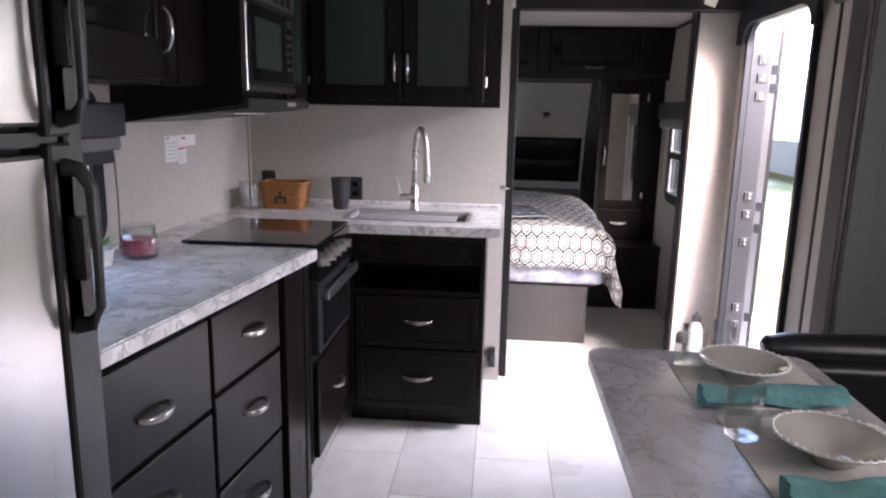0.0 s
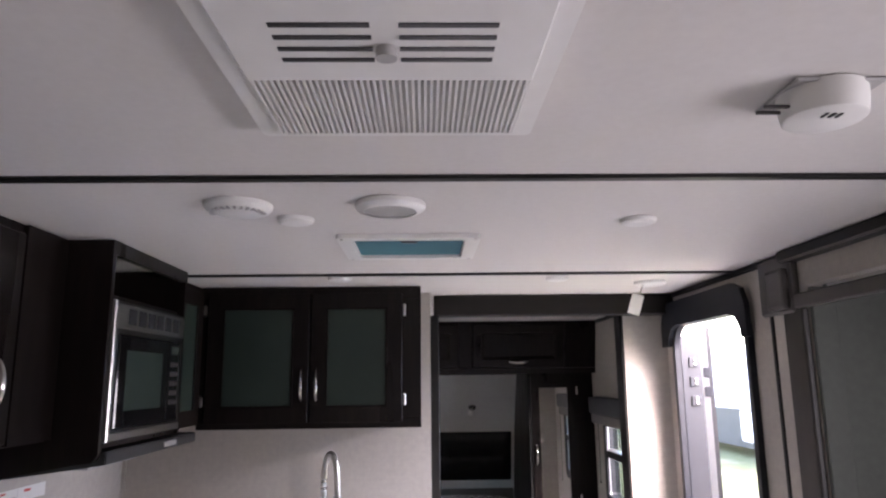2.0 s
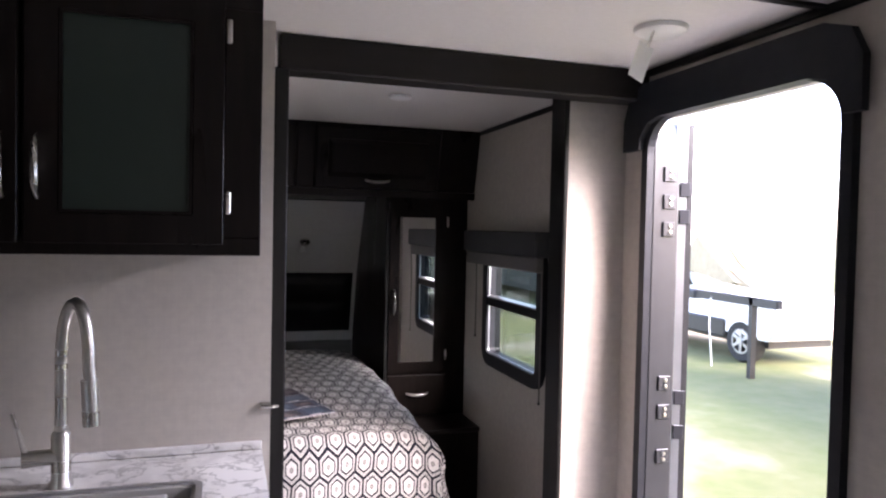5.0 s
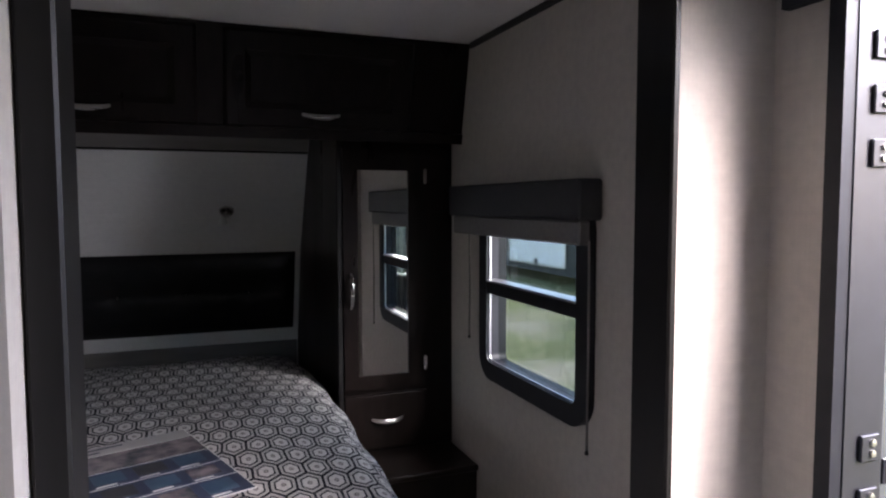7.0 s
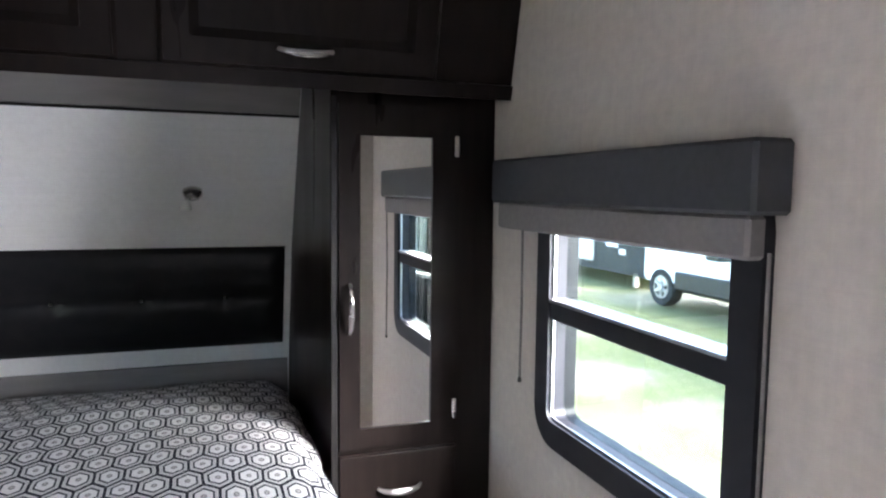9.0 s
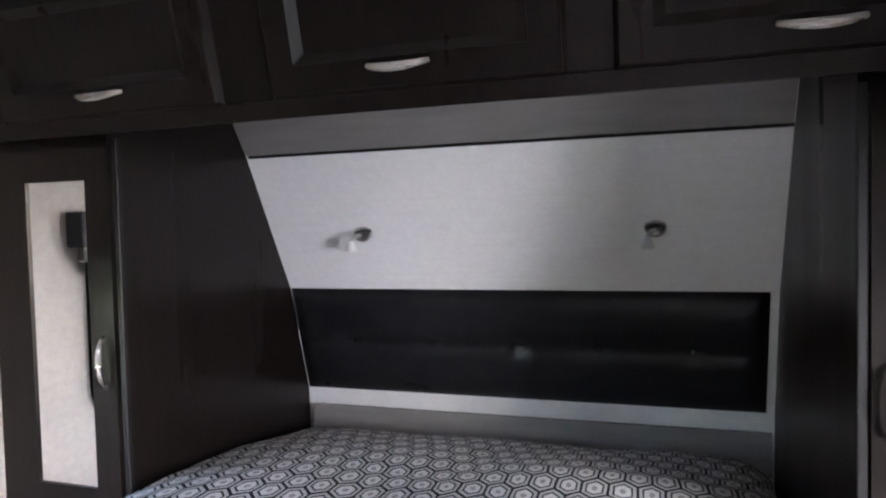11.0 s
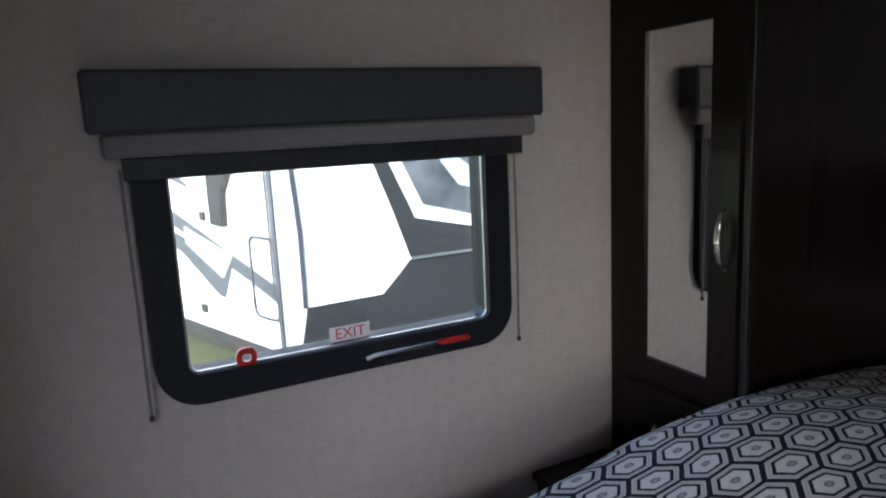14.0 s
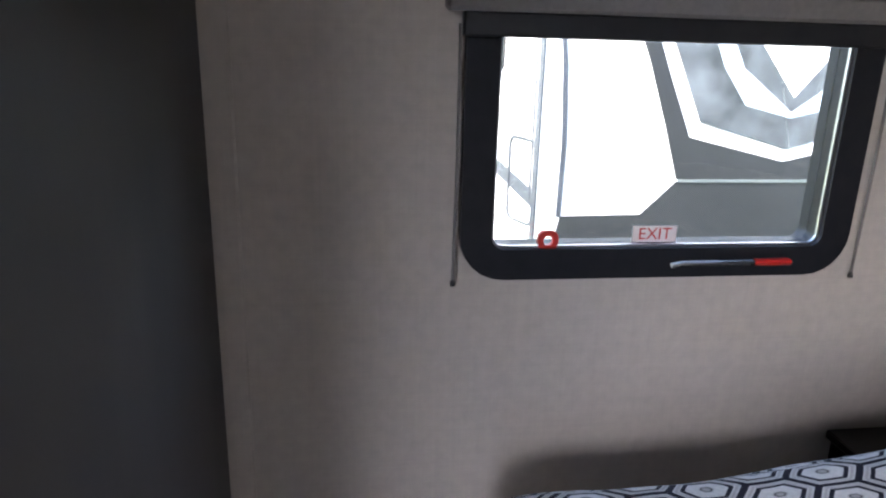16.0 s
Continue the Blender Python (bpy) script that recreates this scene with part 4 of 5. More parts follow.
# ---- small kitchen things ----
jar = thing("candle_jar", (-0.88, 2.03, 0.92), "glass candle jar with pink wax", "candle")
part("glass", lathe([(0, 0), (0.05, 0), (0.056, 0.01), (0.056, 0.068), (0.048, 0.08), (0.05, 0.09), (0.047, 0.09), (0.045, 0.08), (0.052, 0.068), (0.052, 0.012), (0, 0.008)], (-0.88, 2.03, 0.92)), TUMBLER, jar, "", True)
part("wax", lathe([(0, 0.01), (0.05, 0.012), (0.05, 0.062), (0.03, 0.06), (0, 0.06)], (-0.88, 2.03, 0.92)), PINK, jar, "pink wax", True)
part("lid", lathe([(0, 0.09), (0.05, 0.09), (0.05, 0.102), (0.042, 0.107), (0, 0.107)], (-0.88, 2.03, 0.92)), TUMBLER, jar, "", True)

pl = thing("potted_plant", (-0.94, 1.9, 0.92), "small green potted plant by the window", "plant")
part("pot", lathe([(0, 0), (0.035, 0), (0.045, 0.05), (0.041, 0.05), (0.032, 0.01), (0, 0.01)], (-0.94, 1.9, 0.92), 20), WHITEP, pl, "", True)
bm = bmesh.new()
for i in range(46):
    a, t = random.uniform(0, 6.28), random.uniform(0.2, 1.1)
    d = Vector((math.cos(a) * math.sin(t), math.sin(a) * math.sin(t), math.cos(t)))
    s = d.cross(Vector((0, 0, 1))).normalized() * 0.008
    o = Vector((-0.94, 1.9, 0.965))
    ln = random.uniform(0.04, 0.075)
    vs = [bm.verts.new(o), bm.verts.new(o + d * ln * 0.5 + s), bm.verts.new(o + d * ln + Vector((0, 0, -0.008))), bm.verts.new(o + d * ln * 0.5 - s)]
    bm.faces.new(vs)
part("leaves", bm, GREENP, pl)

# woven basket
bk = thing("basket", (-0.78, 3.2, 0.92), "brown wicker basket with a carved front", "basket")
o = Vector((-0.775, 3.2, 0.92))


def rect_loop(w, d, z):
    pts = []
    for u, v in rrect(-w / 2, w / 2, -d / 2, d / 2, 0.025, 4):
        pts.append((o.x + u, o.y + v, o.z + z))
    return pts


for i in range(11):
    z = 0.008 + i * 0.0115
    part("weave", tube(rect_loop(0.18 + 0.003 * i, 0.13 + 0.002 * i, z), 0.0065, 6, True), WICKER, bk, "", True)
for u, v in rrect(-0.098, 0.098, -0.073, 0.073, 0.025, 3):
    part("stake", tube([(o.x + u * 0.93, o.y + v * 0.93, o.z), (o.x + u * 1.02, o.y + v * 1.02, o.z + 0.13)], 0.004, 5), WICKER, bk)
part("base", B((o.x - 0.08, o.x + 0.08, o.y - 0.055, o.y + 0.055, o.z, o.z + 0.006)), WICKER, bk)
part("motif", B(*[(o.x - 0.03 + k * 0.022, o.x - 0.018 + k * 0.022, o.y - 0.084, o.y - 0.078, o.z + 0.03 + (k % 2) * 0.03, o.z + 0.055 + (k % 2) * 0.03) for k in range(3)], (o.x - 0.03, o.x + 0.026, o.y - 0.082, o.y - 0.079, o.z + 0.052, o.z + 0.062)), BEDBASE, bk)
gc = solo("glass_canister", lathe([(0, 0), (0.045, 0), (0.048, 0.01), (0.048, 0.11), (0.044, 0.12), (0.044, 0.125), (0.041, 0.12), (0.045, 0.11), (0.045, 0.012), (0, 0.008)], (-0.925, 3.12, 0.92), 24), TUMBLER, "clear glass canister beside the basket", "canister", True)

mg = thing("mug", (-0.51, 3.22, 0.92), "tall dark grey tapered mug", "mug")
part("cup", lathe([(0, 0), (0.033, 0), (0.036, 0.004), (0.048, 0.15), (0.045, 0.15), (0.033, 0.008), (0, 0.008)], (-0.51, 3.22, 0.92), 28), SHADE1, mg, "", True)


def outlet(x, y, z, axis="y"):
    e = thing("wall_outlet", (x, y, z), "black double wall outlet", "outlet", "wall outlets")
    part("plate", B((x - 0.036, x + 0.036, y - 0.007, y, z - 0.058, z + 0.058), bev=0.003), BLACK, e)
    for dz in (-0.026, 0.022):
        part("socket", B((x - 0.018, x + 0.018, y - 0.009, y - 0.0065, z + dz - 0.012, z + dz + 0.012), bev=0.002), GLOSSB, e)


outlet(-0.925, SINK_Y - 0.001, 1.02)
outlet(-0.475, SINK_Y - 0.001, 1.0)
lt = thing("door_catch", (0.27, 3.40, 1.0), "small nickel catch at the edge of the partition", "latch")
part("plate", B((0.255, 0.281, 3.392, 3.40, 1.015, 1.035), bev=0.002), CHROME, lt)
part("hook", tube([(0.26, 3.39, 1.025), (0.285, 3.385, 1.025), (0.30, 3.40, 1.022)], 0.004, 6), CHROME, lt)
nt_ = thing("wall_notice", (LW, 2.6, 1.17), "white printed notices taped to the wall", "notice")
part("sheet", B((LW + 0.0005, LW + 0.0015, 2.526, 2.629, 1.178, 1.278)), PAPER, nt_)
part("sheet", B((LW + 0.0005, LW + 0.0015, 2.631, 2.702, 1.166, 1.232)), PAPER, nt_)
part("sheet", B((LW + 0.0005, LW + 0.0015, 2.631, 2.79, 1.234, 1.278)), PAPER, nt_)
for k in range(5):
    part("print_line", B((LW + 0.0015, LW + 0.002, 2.536, 2.62 - 0.012 * (k % 2), 1.19 + k * 0.015, 1.193 + k * 0.015)), GREYP, nt_)
    part("print_line", B((LW + 0.0015, LW + 0.002, 2.64, 2.694 - 0.01 * (k % 2), 1.173 + k * 0.009, 1.1755 + k * 0.009)), GREYP, nt_)
part("red_heading", B((LW + 0.0015, LW + 0.002, 2.638, 2.695, 1.221, 1.228), (LW + 0.0015, LW + 0.002, 2.665, 2.70, 1.262, 1.270), (LW + 0.0015, LW + 0.002, 2.54, 2.565, 1.267, 1.273)), REDP, nt_)

fo = thing("floor_outlet", (0.243, 3.39, 0.07), "small black surface outlet low on the partition", "outlet")
part("box", B((0.225, 0.262, 3.368, 3.399, 0.085, 0.19), bev=0.004), BLACK, fo)
part("socket", B((0.232, 0.255, 3.364, 3.369, 0.115, 0.16), bev=0.002), GLOSSB, fo)

# ---- dinette ----
tb = thing("dinette_table", (0.95, 1.4, 0), "grey marble-look dinette table with rounded corners", "table")
part("tabletop", prism(rrect(0.53, 1.16, 0.85, 1.975, 0.045), 0.672, 0.71, "z", 0.004), MARBLET, tb, "grey marble-look laminate top")
for y in (1.1, 1.75):
    part("pedestal", lathe([(0, 0), (0.10, 0), (0.10, 0.01), (0.04, 0.03), (0.035, 0.64), (0.08, 0.672), (0, 0.672)], (0.85, y, 0), 20), CHROME, tb, "", True)


def place_setting(cx, cy, napkin_y):
    pm = solo("placemat", prism(rrect(cx - 0.17, cx + 0.19, cy - 0.14, cy + 0.24, 0.02), 0.7105, 0.7135, "z"), MATF, "beige linen placemat on the dinette table", "placemat", group="placemats")
    bw = thing("bowl", (cx, cy + 0.05, 0.7137), "cream ceramic bowl with a glossy white rim", "bowl", "bowls")
    part("body", lathe([(0, 0.003), (0.045, 0.0), (0.05, 0.004), (0.085, 0.034), (0.109, 0.05), (0.109, 0.053), (0.082, 0.04), (0.045, 0.011), (0, 0.009)], (cx, cy + 0.05, 0.7137), 40), CERAM, bw, "", True)
    rim = lathe([(0.1085, 0.0495), (0.1115, 0.0505), (0.1125, 0.053), (0.111, 0.055), (0.1085, 0.0535)], (cx, cy + 0.05, 0.7137), 40)
    for k in range(36):
        a = 2 * math.pi * k / 36
        bmesh.ops.create_icosphere(rim, subdivisions=1, radius=0.0042, matrix=Matrix.Translation((cx + 0.111 * math.cos(a), cy + 0.05 + 0.111 * math.sin(a), 0.768)))
    part("rim", rim, WHITEP, bw, "glossy white beaded rim", True)
    nk = bmesh.new()
    rows = []
    for i in range(15):
        s = i / 14
        x = cx - 0.16 + 0.345 * s
        row = []
        for k in range(10):
            a = 2 * math.pi * k / 10
            w = 0.035 + 0.012 * math.sin(9 * s + 1.3 * k)
            row.append(nk.verts.new((x + 0.006 * math.sin(3 * k), napkin_y + 0.025 + 0.04 * s + w * (1 + 0.35 * s * s) * math.cos(a), 0.737 + (0.022 + 0.005 * math.sin(12 * s + k)) * math.sin(a))))
        rows.append(row)
    for a, b in zip(rows, rows[1:]):
        for k in range(10):
            nk.faces.new([a[k], a[(k + 1) % 10], b[(k + 1) % 10], b[k]])
    nk.faces.new(rows[0][::-1])
    nk.faces.new(rows[-1])
    solo("napkin", nk, TEAL, "rolled teal cloth napkin on a placemat", "napkin", True, "napkins")


place_setting(0.915, 1.72, 1.56)
place_setting(0.945, 1.29, 1.13)


def tumbler(x, y, h, r):
    solo("tumbler", lathe([(0, 0), (r * 0.9, 0), (r * 0.92, 0.004), (r, h), (r * 0.985, h + 0.0015), (r * 0.93, h), (r * 0.84, 0.018), (r * 0.6, 0.011), (0, 0.008)], (x, y, 0.7137), 28), TUMBLER, "clear drinking glass on the dinette table", "glass", True, "drinking glasses")


tumbler(0.80, 1.43, 0.125, 0.04)
tumbler(0.815, 1.865, 0.10, 0.033)
tumbler(0.92, 1.95, 0.10, 0.033)
tumbler(0.985, 1.12, 0.11, 0.036)
ss = thing("salt_shaker", (0.775, 1.86, 0.7137), "glass salt shaker with a metal cap", "shaker")
part("jar", lathe([(0, 0), (0.018, 0), (0.02, 0.01), (0.016, 0.065), (0, 0.066)], (0.775, 1.86, 0.7137), 16), TUMBLER, ss, "", True)
part("cap", lathe([(0.0165, 0.064), (0.017, 0.085), (0.01, 0.094), (0, 0.095)], (0.775, 1.86, 0.7137), 16), CHROME, ss, "", True)

bn = thing("sofa", (1.7, 1.2, 0), "black leather sofa with a rolled arm beside the dinette table", "sofa")
part("base", B((1.30, 2.08, 0.2, 2.3, 0.03, 0.30), bev=0.01), LEATHER, bn)
for sy0, sy1 in ((0.22, 1.12), (1.13, 2.05)):
    part("seat_cushion", B((1.24, 1.86, sy0, sy1, 0.30, 0.47), bev=0.045, seg=4), LEATHER, bn, "", True)
    part("back_cushion", B((1.80, 2.08, sy0, sy1, 0.40, 0.86), bev=0.07, seg=4), LEATHER, bn, "", True)
part("arm", B((1.22, 2.06, 2.10, 2.28, 0.05, 0.64), bev=0.03, seg=3), LEATHER, bn, "", True)
part("arm_roll", tube([(1.125, 2.19, 0.655), (1.14, 2.19, 0.658), (1.2, 2.19, 0.66), (1.6, 2.19, 0.662), (2.05, 2.19, 0.66)], [0.03, 0.048, 0.056, 0.062, 0.06], 20, flat=0.95), LEATHER, bn, "padded rolled arm top", True)

fx = thing("fire_extinguisher", (1.32, 3.55, 0.05), "small white fire extinguisher by the entry door", "extinguisher")
part("cylinder", lathe([(0, 0), (0.04, 0), (0.042, 0.02), (0.042, 0.2), (0.03, 0.25), (0.015, 0.265), (0, 0.266)], (1.32, 3.56, 0.06), 24), WHITEP, fx, "", True)
part("valve", B((1.30, 1.34, 3.545, 3.575, 0.325, 0.36), bev=0.004), BLACK, fx)
part("lever", tube([(1.32, 3.56, 0.36), (1.31, 3.53, 0.385), (1.3, 3.49, 0.39)], 0.006, 8), BLACK, fx)
part("bracket", B((1.27, 1.37, 3.602, 3.609, 0.02, 0.3)), BLACK, fx)

# ---- ceiling fixtures ----
ac = thing("air_conditioner", (0.22, 1.15, TOP), "white ceiling air conditioner with louvred grilles", "air conditioner")
part("bezel", ring(rrect(0.018, 0.423, 0.78, 1.337, 0.012), rrect(0.045, 0.395, 0.82, 1.325, 0.008), TOP - 0.018, TOP - 0.001, "z"), WHITEP, ac)
part("plate", B((0.044, 0.396, 0.82, 1.13, TOP - 0.024, TOP - 0.004), bev=0.002), WHITEP, ac)
part("filter_bed", B((0.045, 0.395, 1.13, 1.326, TOP - 0.01, TOP - 0.004)), FILTERB, ac, "dark filter behind the grille")
for i in range(44):
    part("slat", B((0.047 + i * 0.00795, 0.0499 + i * 0.00795, 1.132, 1.324, TOP - 0.022, TOP - 0.0105)), WHITEP, ac)
for i in range(23):
    part("crossbar", B((0.047, 0.394, 1.134 + i * 0.0083, 1.1362 + i * 0.0083, TOP - 0.0205, TOP - 0.0115)), WHITEP, ac)
for i in range(4):
    for x0, x1 in ((0.10, 0.205), (0.235, 0.34)):
        part("louvre_slot", B((x0, x1, 0.99 + i * 0.026, 0.998 + i * 0.026, TOP - 0.0255, TOP - 0.0235)), BLACK, ac)
part("control_knob", lathe([(0, 0), (0.012, 0), (0.012, 0.012), (0, 0.013)], (0.22, 1.045, TOP - 0.037), 16), GREYP, ac, "", True)

rv = thing("roof_vent", (0.22, 2.3, TOP), "white framed roof vent with a tinted lid", "roof vent")
part("flange", ring(rrect(0.022, 0.412, 2.13, 2.467, 0.012), rrect(0.062, 0.372, 2.17, 2.43, 0.01), TOP - 0.012, TOP - 0.001, "z"), WHITEP, rv)
part("shaft", ring(rrect(0.058, 0.376, 2.166, 2.434, 0.012), rrect(0.064, 0.37, 2.172, 2.428, 0.01), TOP - 0.004, TOP + 0.06, "z"), WHITEP, rv)
lid = part("lid", B((0.065, 0.369, 2.173, 2.427, TOP - 0.004, TOP + 0.001)), SKYLID, rv, "blue-tinted translucent lid")
part("crank", B((0.195, 0.24, 2.18, 2.205, TOP - 0.014, TOP - 0.005), bev=0.004), BLACK, rv, "black crank knob")
for sx_ in (0.036, 0.398):
    for sy_ in (2.145, 2.452):
        part("screw", lathe([(0, 0), (0.004, 0), (0.004, 0.002), (0, 0.002)], (sx_, sy_, TOP - 0.014), 8), CHROME, rv)


sp = thing("ceiling_speaker", (0.185, 1.81, TOP - 0.03), "round white ceiling speaker with a grey grille", "speaker")
part("bezel", lathe([(0.058, 0.0), (0.072, 0.003), (0.078, 0.009), (0.078, 0.019), (0.058, 0.019)], (0.185, 1.815, TOP - 0.02), 36), WHITEP, sp, "", True)
part("grille", lathe([(0, 0.001), (0.058, 0.002), (0.058, 0.018), (0, 0.018)], (0.185, 1.815, TOP - 0.02), 36), GREYP, sp, "grey mesh grille", True)
sd = thing("smoke_detector", (-0.15, 1.815, TOP - 0.03), "round white slotted detector on the ceiling", "detector")
part("body", lathe([(0, 0), (0.055, 0.0), (0.068, 0.005), (0.074, 0.012), (0.074, 0.02), (0, 0.02)], (-0.15, 1.815, TOP - 0.021), 36), WHITEP, sd, "", True)
for i in range(14):
    a = math.pi * (1 + i / 13)
    part("slot", B((-0.003, 0.003, -0.006, 0.006, -0.001, 0.003), m=Matrix.Translation((-0.15 + 0.055 * math.cos(a), 1.815 + 0.055 * math.sin(a), TOP - 0.022)) @ pose(0, 0, 0, 0, 0, math.degrees(a) + 90)), GREYP, sd)
co = thing("smoke_alarm", (0.80, 1.205, TOP - 0.045), "white round smoke alarm with an open hinge tab", "smoke alarm")
part("body", lathe([(0, 0), (0.05, 0.0), (0.054, 0.003), (0.057, 0.02), (0.058, 0.042), (0, 0.042)], (0.81, 1.215, TOP - 0.044), 36), WHITEP, co, "", True)
part("base_plate", B((0.75, 0.872, 1.165, 1.285, TOP - 0.006, TOP - 0.001), bev=0.002), GREYP, co, "grey mounting plate")
for ty in (1.2, 1.222):
    part("tab", B((0.722, 0.757, ty, ty + 0.005, TOP - 0.03, TOP - 0.026)), BEDBASE, co, "brown hinge tab")
for i in range(3):
    part("slot", B((0.795 + i * 0.01, 0.799 + i * 0.01, 1.185, 1.2, TOP - 0.0455, TOP - 0.0435)), BLACK, co)
for x, y in ((-0.05, 1.95), (0.79, 1.975), (-0.065, 2.92), (0.776, 2.96), (0.8, 4.2)):
    pk = thing("puck_light", (x, y, TOP - 0.014), "small round white ceiling puck light, switched off", "ceiling light", "puck lights")
    part("rim", lathe([(0.032, 0.0), (0.042, 0.004), (0.045, 0.013), (0.032, 0.013)], (x, y, TOP - 0.014), 28), WHITEP, pk, "", True)
    part("lens", lathe([(0, -0.003), (0.032, 0.0), (0.032, 0.012), (0, 0.012)], (x, y, TOP - 0.014), 28), PAPER, pk, "frosted lens", True)
tp = thing("puck_light", (1.185, 3.10, TOP - 0.016), "white ceiling light with a paper tag hanging from it", "ceiling light")
part("rim", lathe([(0, 0), (0.05, 0.0), (0.062, 0.006), (0.066, 0.016), (0, 0.016)], (1.185, 3.10, TOP - 0.017), 28), WHITEP, tp, "", True)
part("string", tube([(1.15, 3.08, TOP - 0.017), (1.13, 3.07, TOP - 0.06)], 0.003, 6), WHITEP, tp)
part("tag", B((-0.028, 0.028, -0.001, 0.001, -0.085, 0), m=Matrix.Translation((1.125, 3.07, TOP - 0.055)) @ pose(0, 0, 0, 10, 14, 20)), PAPER, tp, "paper price tag")

# ---- bedroom ----
bd = thing("bed", (0.155, 5.0, 0), "made bed under a black and white hexagon-print bedspread", "bed")
part("plinth", B((-0.5, 0.81, 4.07, 6.08, 0.0, 0.36)), BEDBASE, bd, "grey-brown wooden bed plinth")
part("platform", B((-0.55, 0.86, 4.09, 6.09, 0.36, 0.375)), BEDBASE, bd)
part("mattress", B((-0.595, 0.9, 4.045, 6.08, 0.375, 0.635), bev=0.04, seg=3), PLASTICW, bd, "mattress in creased plastic wrap", True)


def bedspread():
    """One cloth over the mattress and pillows that hangs down at the foot and the sides."""
    bm = bmesh.new()
    uvl = bm.loops.layers.uv.new("UVMap")
    W0, W1, Y0, Y1 = -0.635, 0.92, 4.03, 5.95
    side, foot = 0.33, 0.205
    nu, nv = 96, 120
    us = [(-side) + (W1 - W0 + 2 * side) * i / nu for i in range(nu + 1)]
    vs = [(-foot) + (Y1 - Y0 + foot) * j / nv for j in range(nv + 1)]
    R = 0.075
    grid, uvs = {}, {}

    def fold(s, length):
        """Along-cloth s (negative: hanging): how far out and how far down."""
        if s >= R:
            return s, 0.0
        q = R * math.pi / 2
        t = R - s
        if t <= q:
            a = t / R
            return R - R * math.sin(a), R * (1 - math.cos(a))
        return 0.0, R + (t - q)

    for i, u in enumerate(us):
        for j, v in enumerate(vs):
            w = W1 - W0
            xu, dx = fold(u, w) if u < w / 2 else fold(w - u, w)
            x = W0 + xu if u < w / 2 else W1 - xu
            yv, dy = fold(v, 9)
            y = Y0 + yv
            pil = 0.0
            for px in (-0.22, 0.53):
                e = ((x - px) / 0.36) ** 4 + ((y - 5.68) / 0.24) ** 4
                pil = max(pil, 0.008 * max(0.0, 1 - e) ** 0.5 if e < 1 else 0.0)
            lump = 0.010 * noise.noise(Vector((x * 3, y * 3, 0.3))) + 0.004 * noise.noise(Vector((x * 9, y * 9, 1.7)))
            edge = min(1.0, xu / 0.25)
            z = 0.712 - 0.05 * max(0.0, min(1.0, (0.1 - x) / 0.5)) * max(0.0, min(1.0, (5.0 - y) / 0.8)) + 0.015 * edge + 0.03 * min(1.0, max(0.0, (y - 4.3) / 0.6)) * min(1.0, max(-0.6, (6.0 - y) / 0.6)) - 0.04 * max(0.0, (y - 5.55) / 0.4) + 0.028 * math.exp(-(((x + 0.42) / 0.28) ** 2 + ((y - 5.1) / 0.35) ** 2)) + lump + pil
            both = min(dx, dy)
            z -= max(dx, dy) + 0.4 * both
            if dx > 0.03:
                x += (1 if u > w / 2 else -1) * (0.012 + 0.28 * both + 0.012 * math.sin(v * 17) * min(1, dx / 0.1))
            if dy > 0.03:
                y -= 0.012 + 0.12 * both + 0.01 * math.sin(u * 19) * min(1, dy / 0.1)
            grid[i, j] = bm.verts.new((x, y, z))
            uvs[i, j] = (u, v)
    for i in range(nu):
        for j in range(nv):
            ks = ((i, j), (i + 1, j), (i + 1, j + 1), (i, j + 1))
            f = bm.faces.new([grid[k] for k in ks])
            for lo, k in zip(f.loops, ks):
                lo[uvl].uv = uvs[k]
    ob = part("bedspread", bm, CLOTH, bd, "cotton bedspread in a black and white hexagon print", True)
    so = ob.modifiers.new("thick", "SOLIDIFY")
    so.thickness, so.offset = 0.008, 1.0
    return ob


bedspread()

# printed leaflet lying on the bed
lf = thing("brochure", (0.36, 4.5, 0.745), "glossy printed brochure lying open on the bedspread", "brochure")
mb = Matrix.Translation((0.315, 4.425, 0.766)) @ pose(0, 0, 0, 1.5, 0, 19)
part("sheet", B((-0.2, 0.2, -0.24, 0.24, 0, 0.002), m=mb), PAPER, lf)
PHOTO = mat("photo_print", (0.025, 0.04, 0.055), (0.3, 0.25, 0.26), 0.25, scale=18)
part("banner", B((-0.197, 0.197, 0.175, 0.237, 0.002, 0.0026), m=mb), GREYP, lf, "pale grey banner")
for k in range(2):
    part("text_line", B((-0.17, 0.03 - 0.06 * k, 0.215 - k * 0.024, 0.223 - k * 0.024, 0.0026, 0.003), m=mb), INK, lf)
part("photo", B((-0.197, 0.197, 0.06, 0.172, 0.002, 0.0026), m=mb), PHOTO, lf, "colour photograph")
for k, (y0, y1) in enumerate(((-0.035, 0.056), (-0.13, -0.04), (-0.236, -0.135))):
    part("dark_block", B((-0.197, 0.197, y0, y1, 0.002, 0.0026), m=mb), INK, lf, "dark blue printed block")
    for j in range(4):
        u = -0.185 + j * 0.095
        part("thumbnail", B((u, u + 0.07, y0 + 0.02, y1 - 0.012, 0.0026, 0.003), m=mb), (PHOTO, BLUEM, SHADE1, BLUEM)[(j + k) % 4], lf)
        part("caption", B((u, u + 0.045, y0 + 0.006, y0 + 0.012, 0.0026, 0.003), m=mb), PAPER, lf)

# headboard: pale panel edge and tufted pad


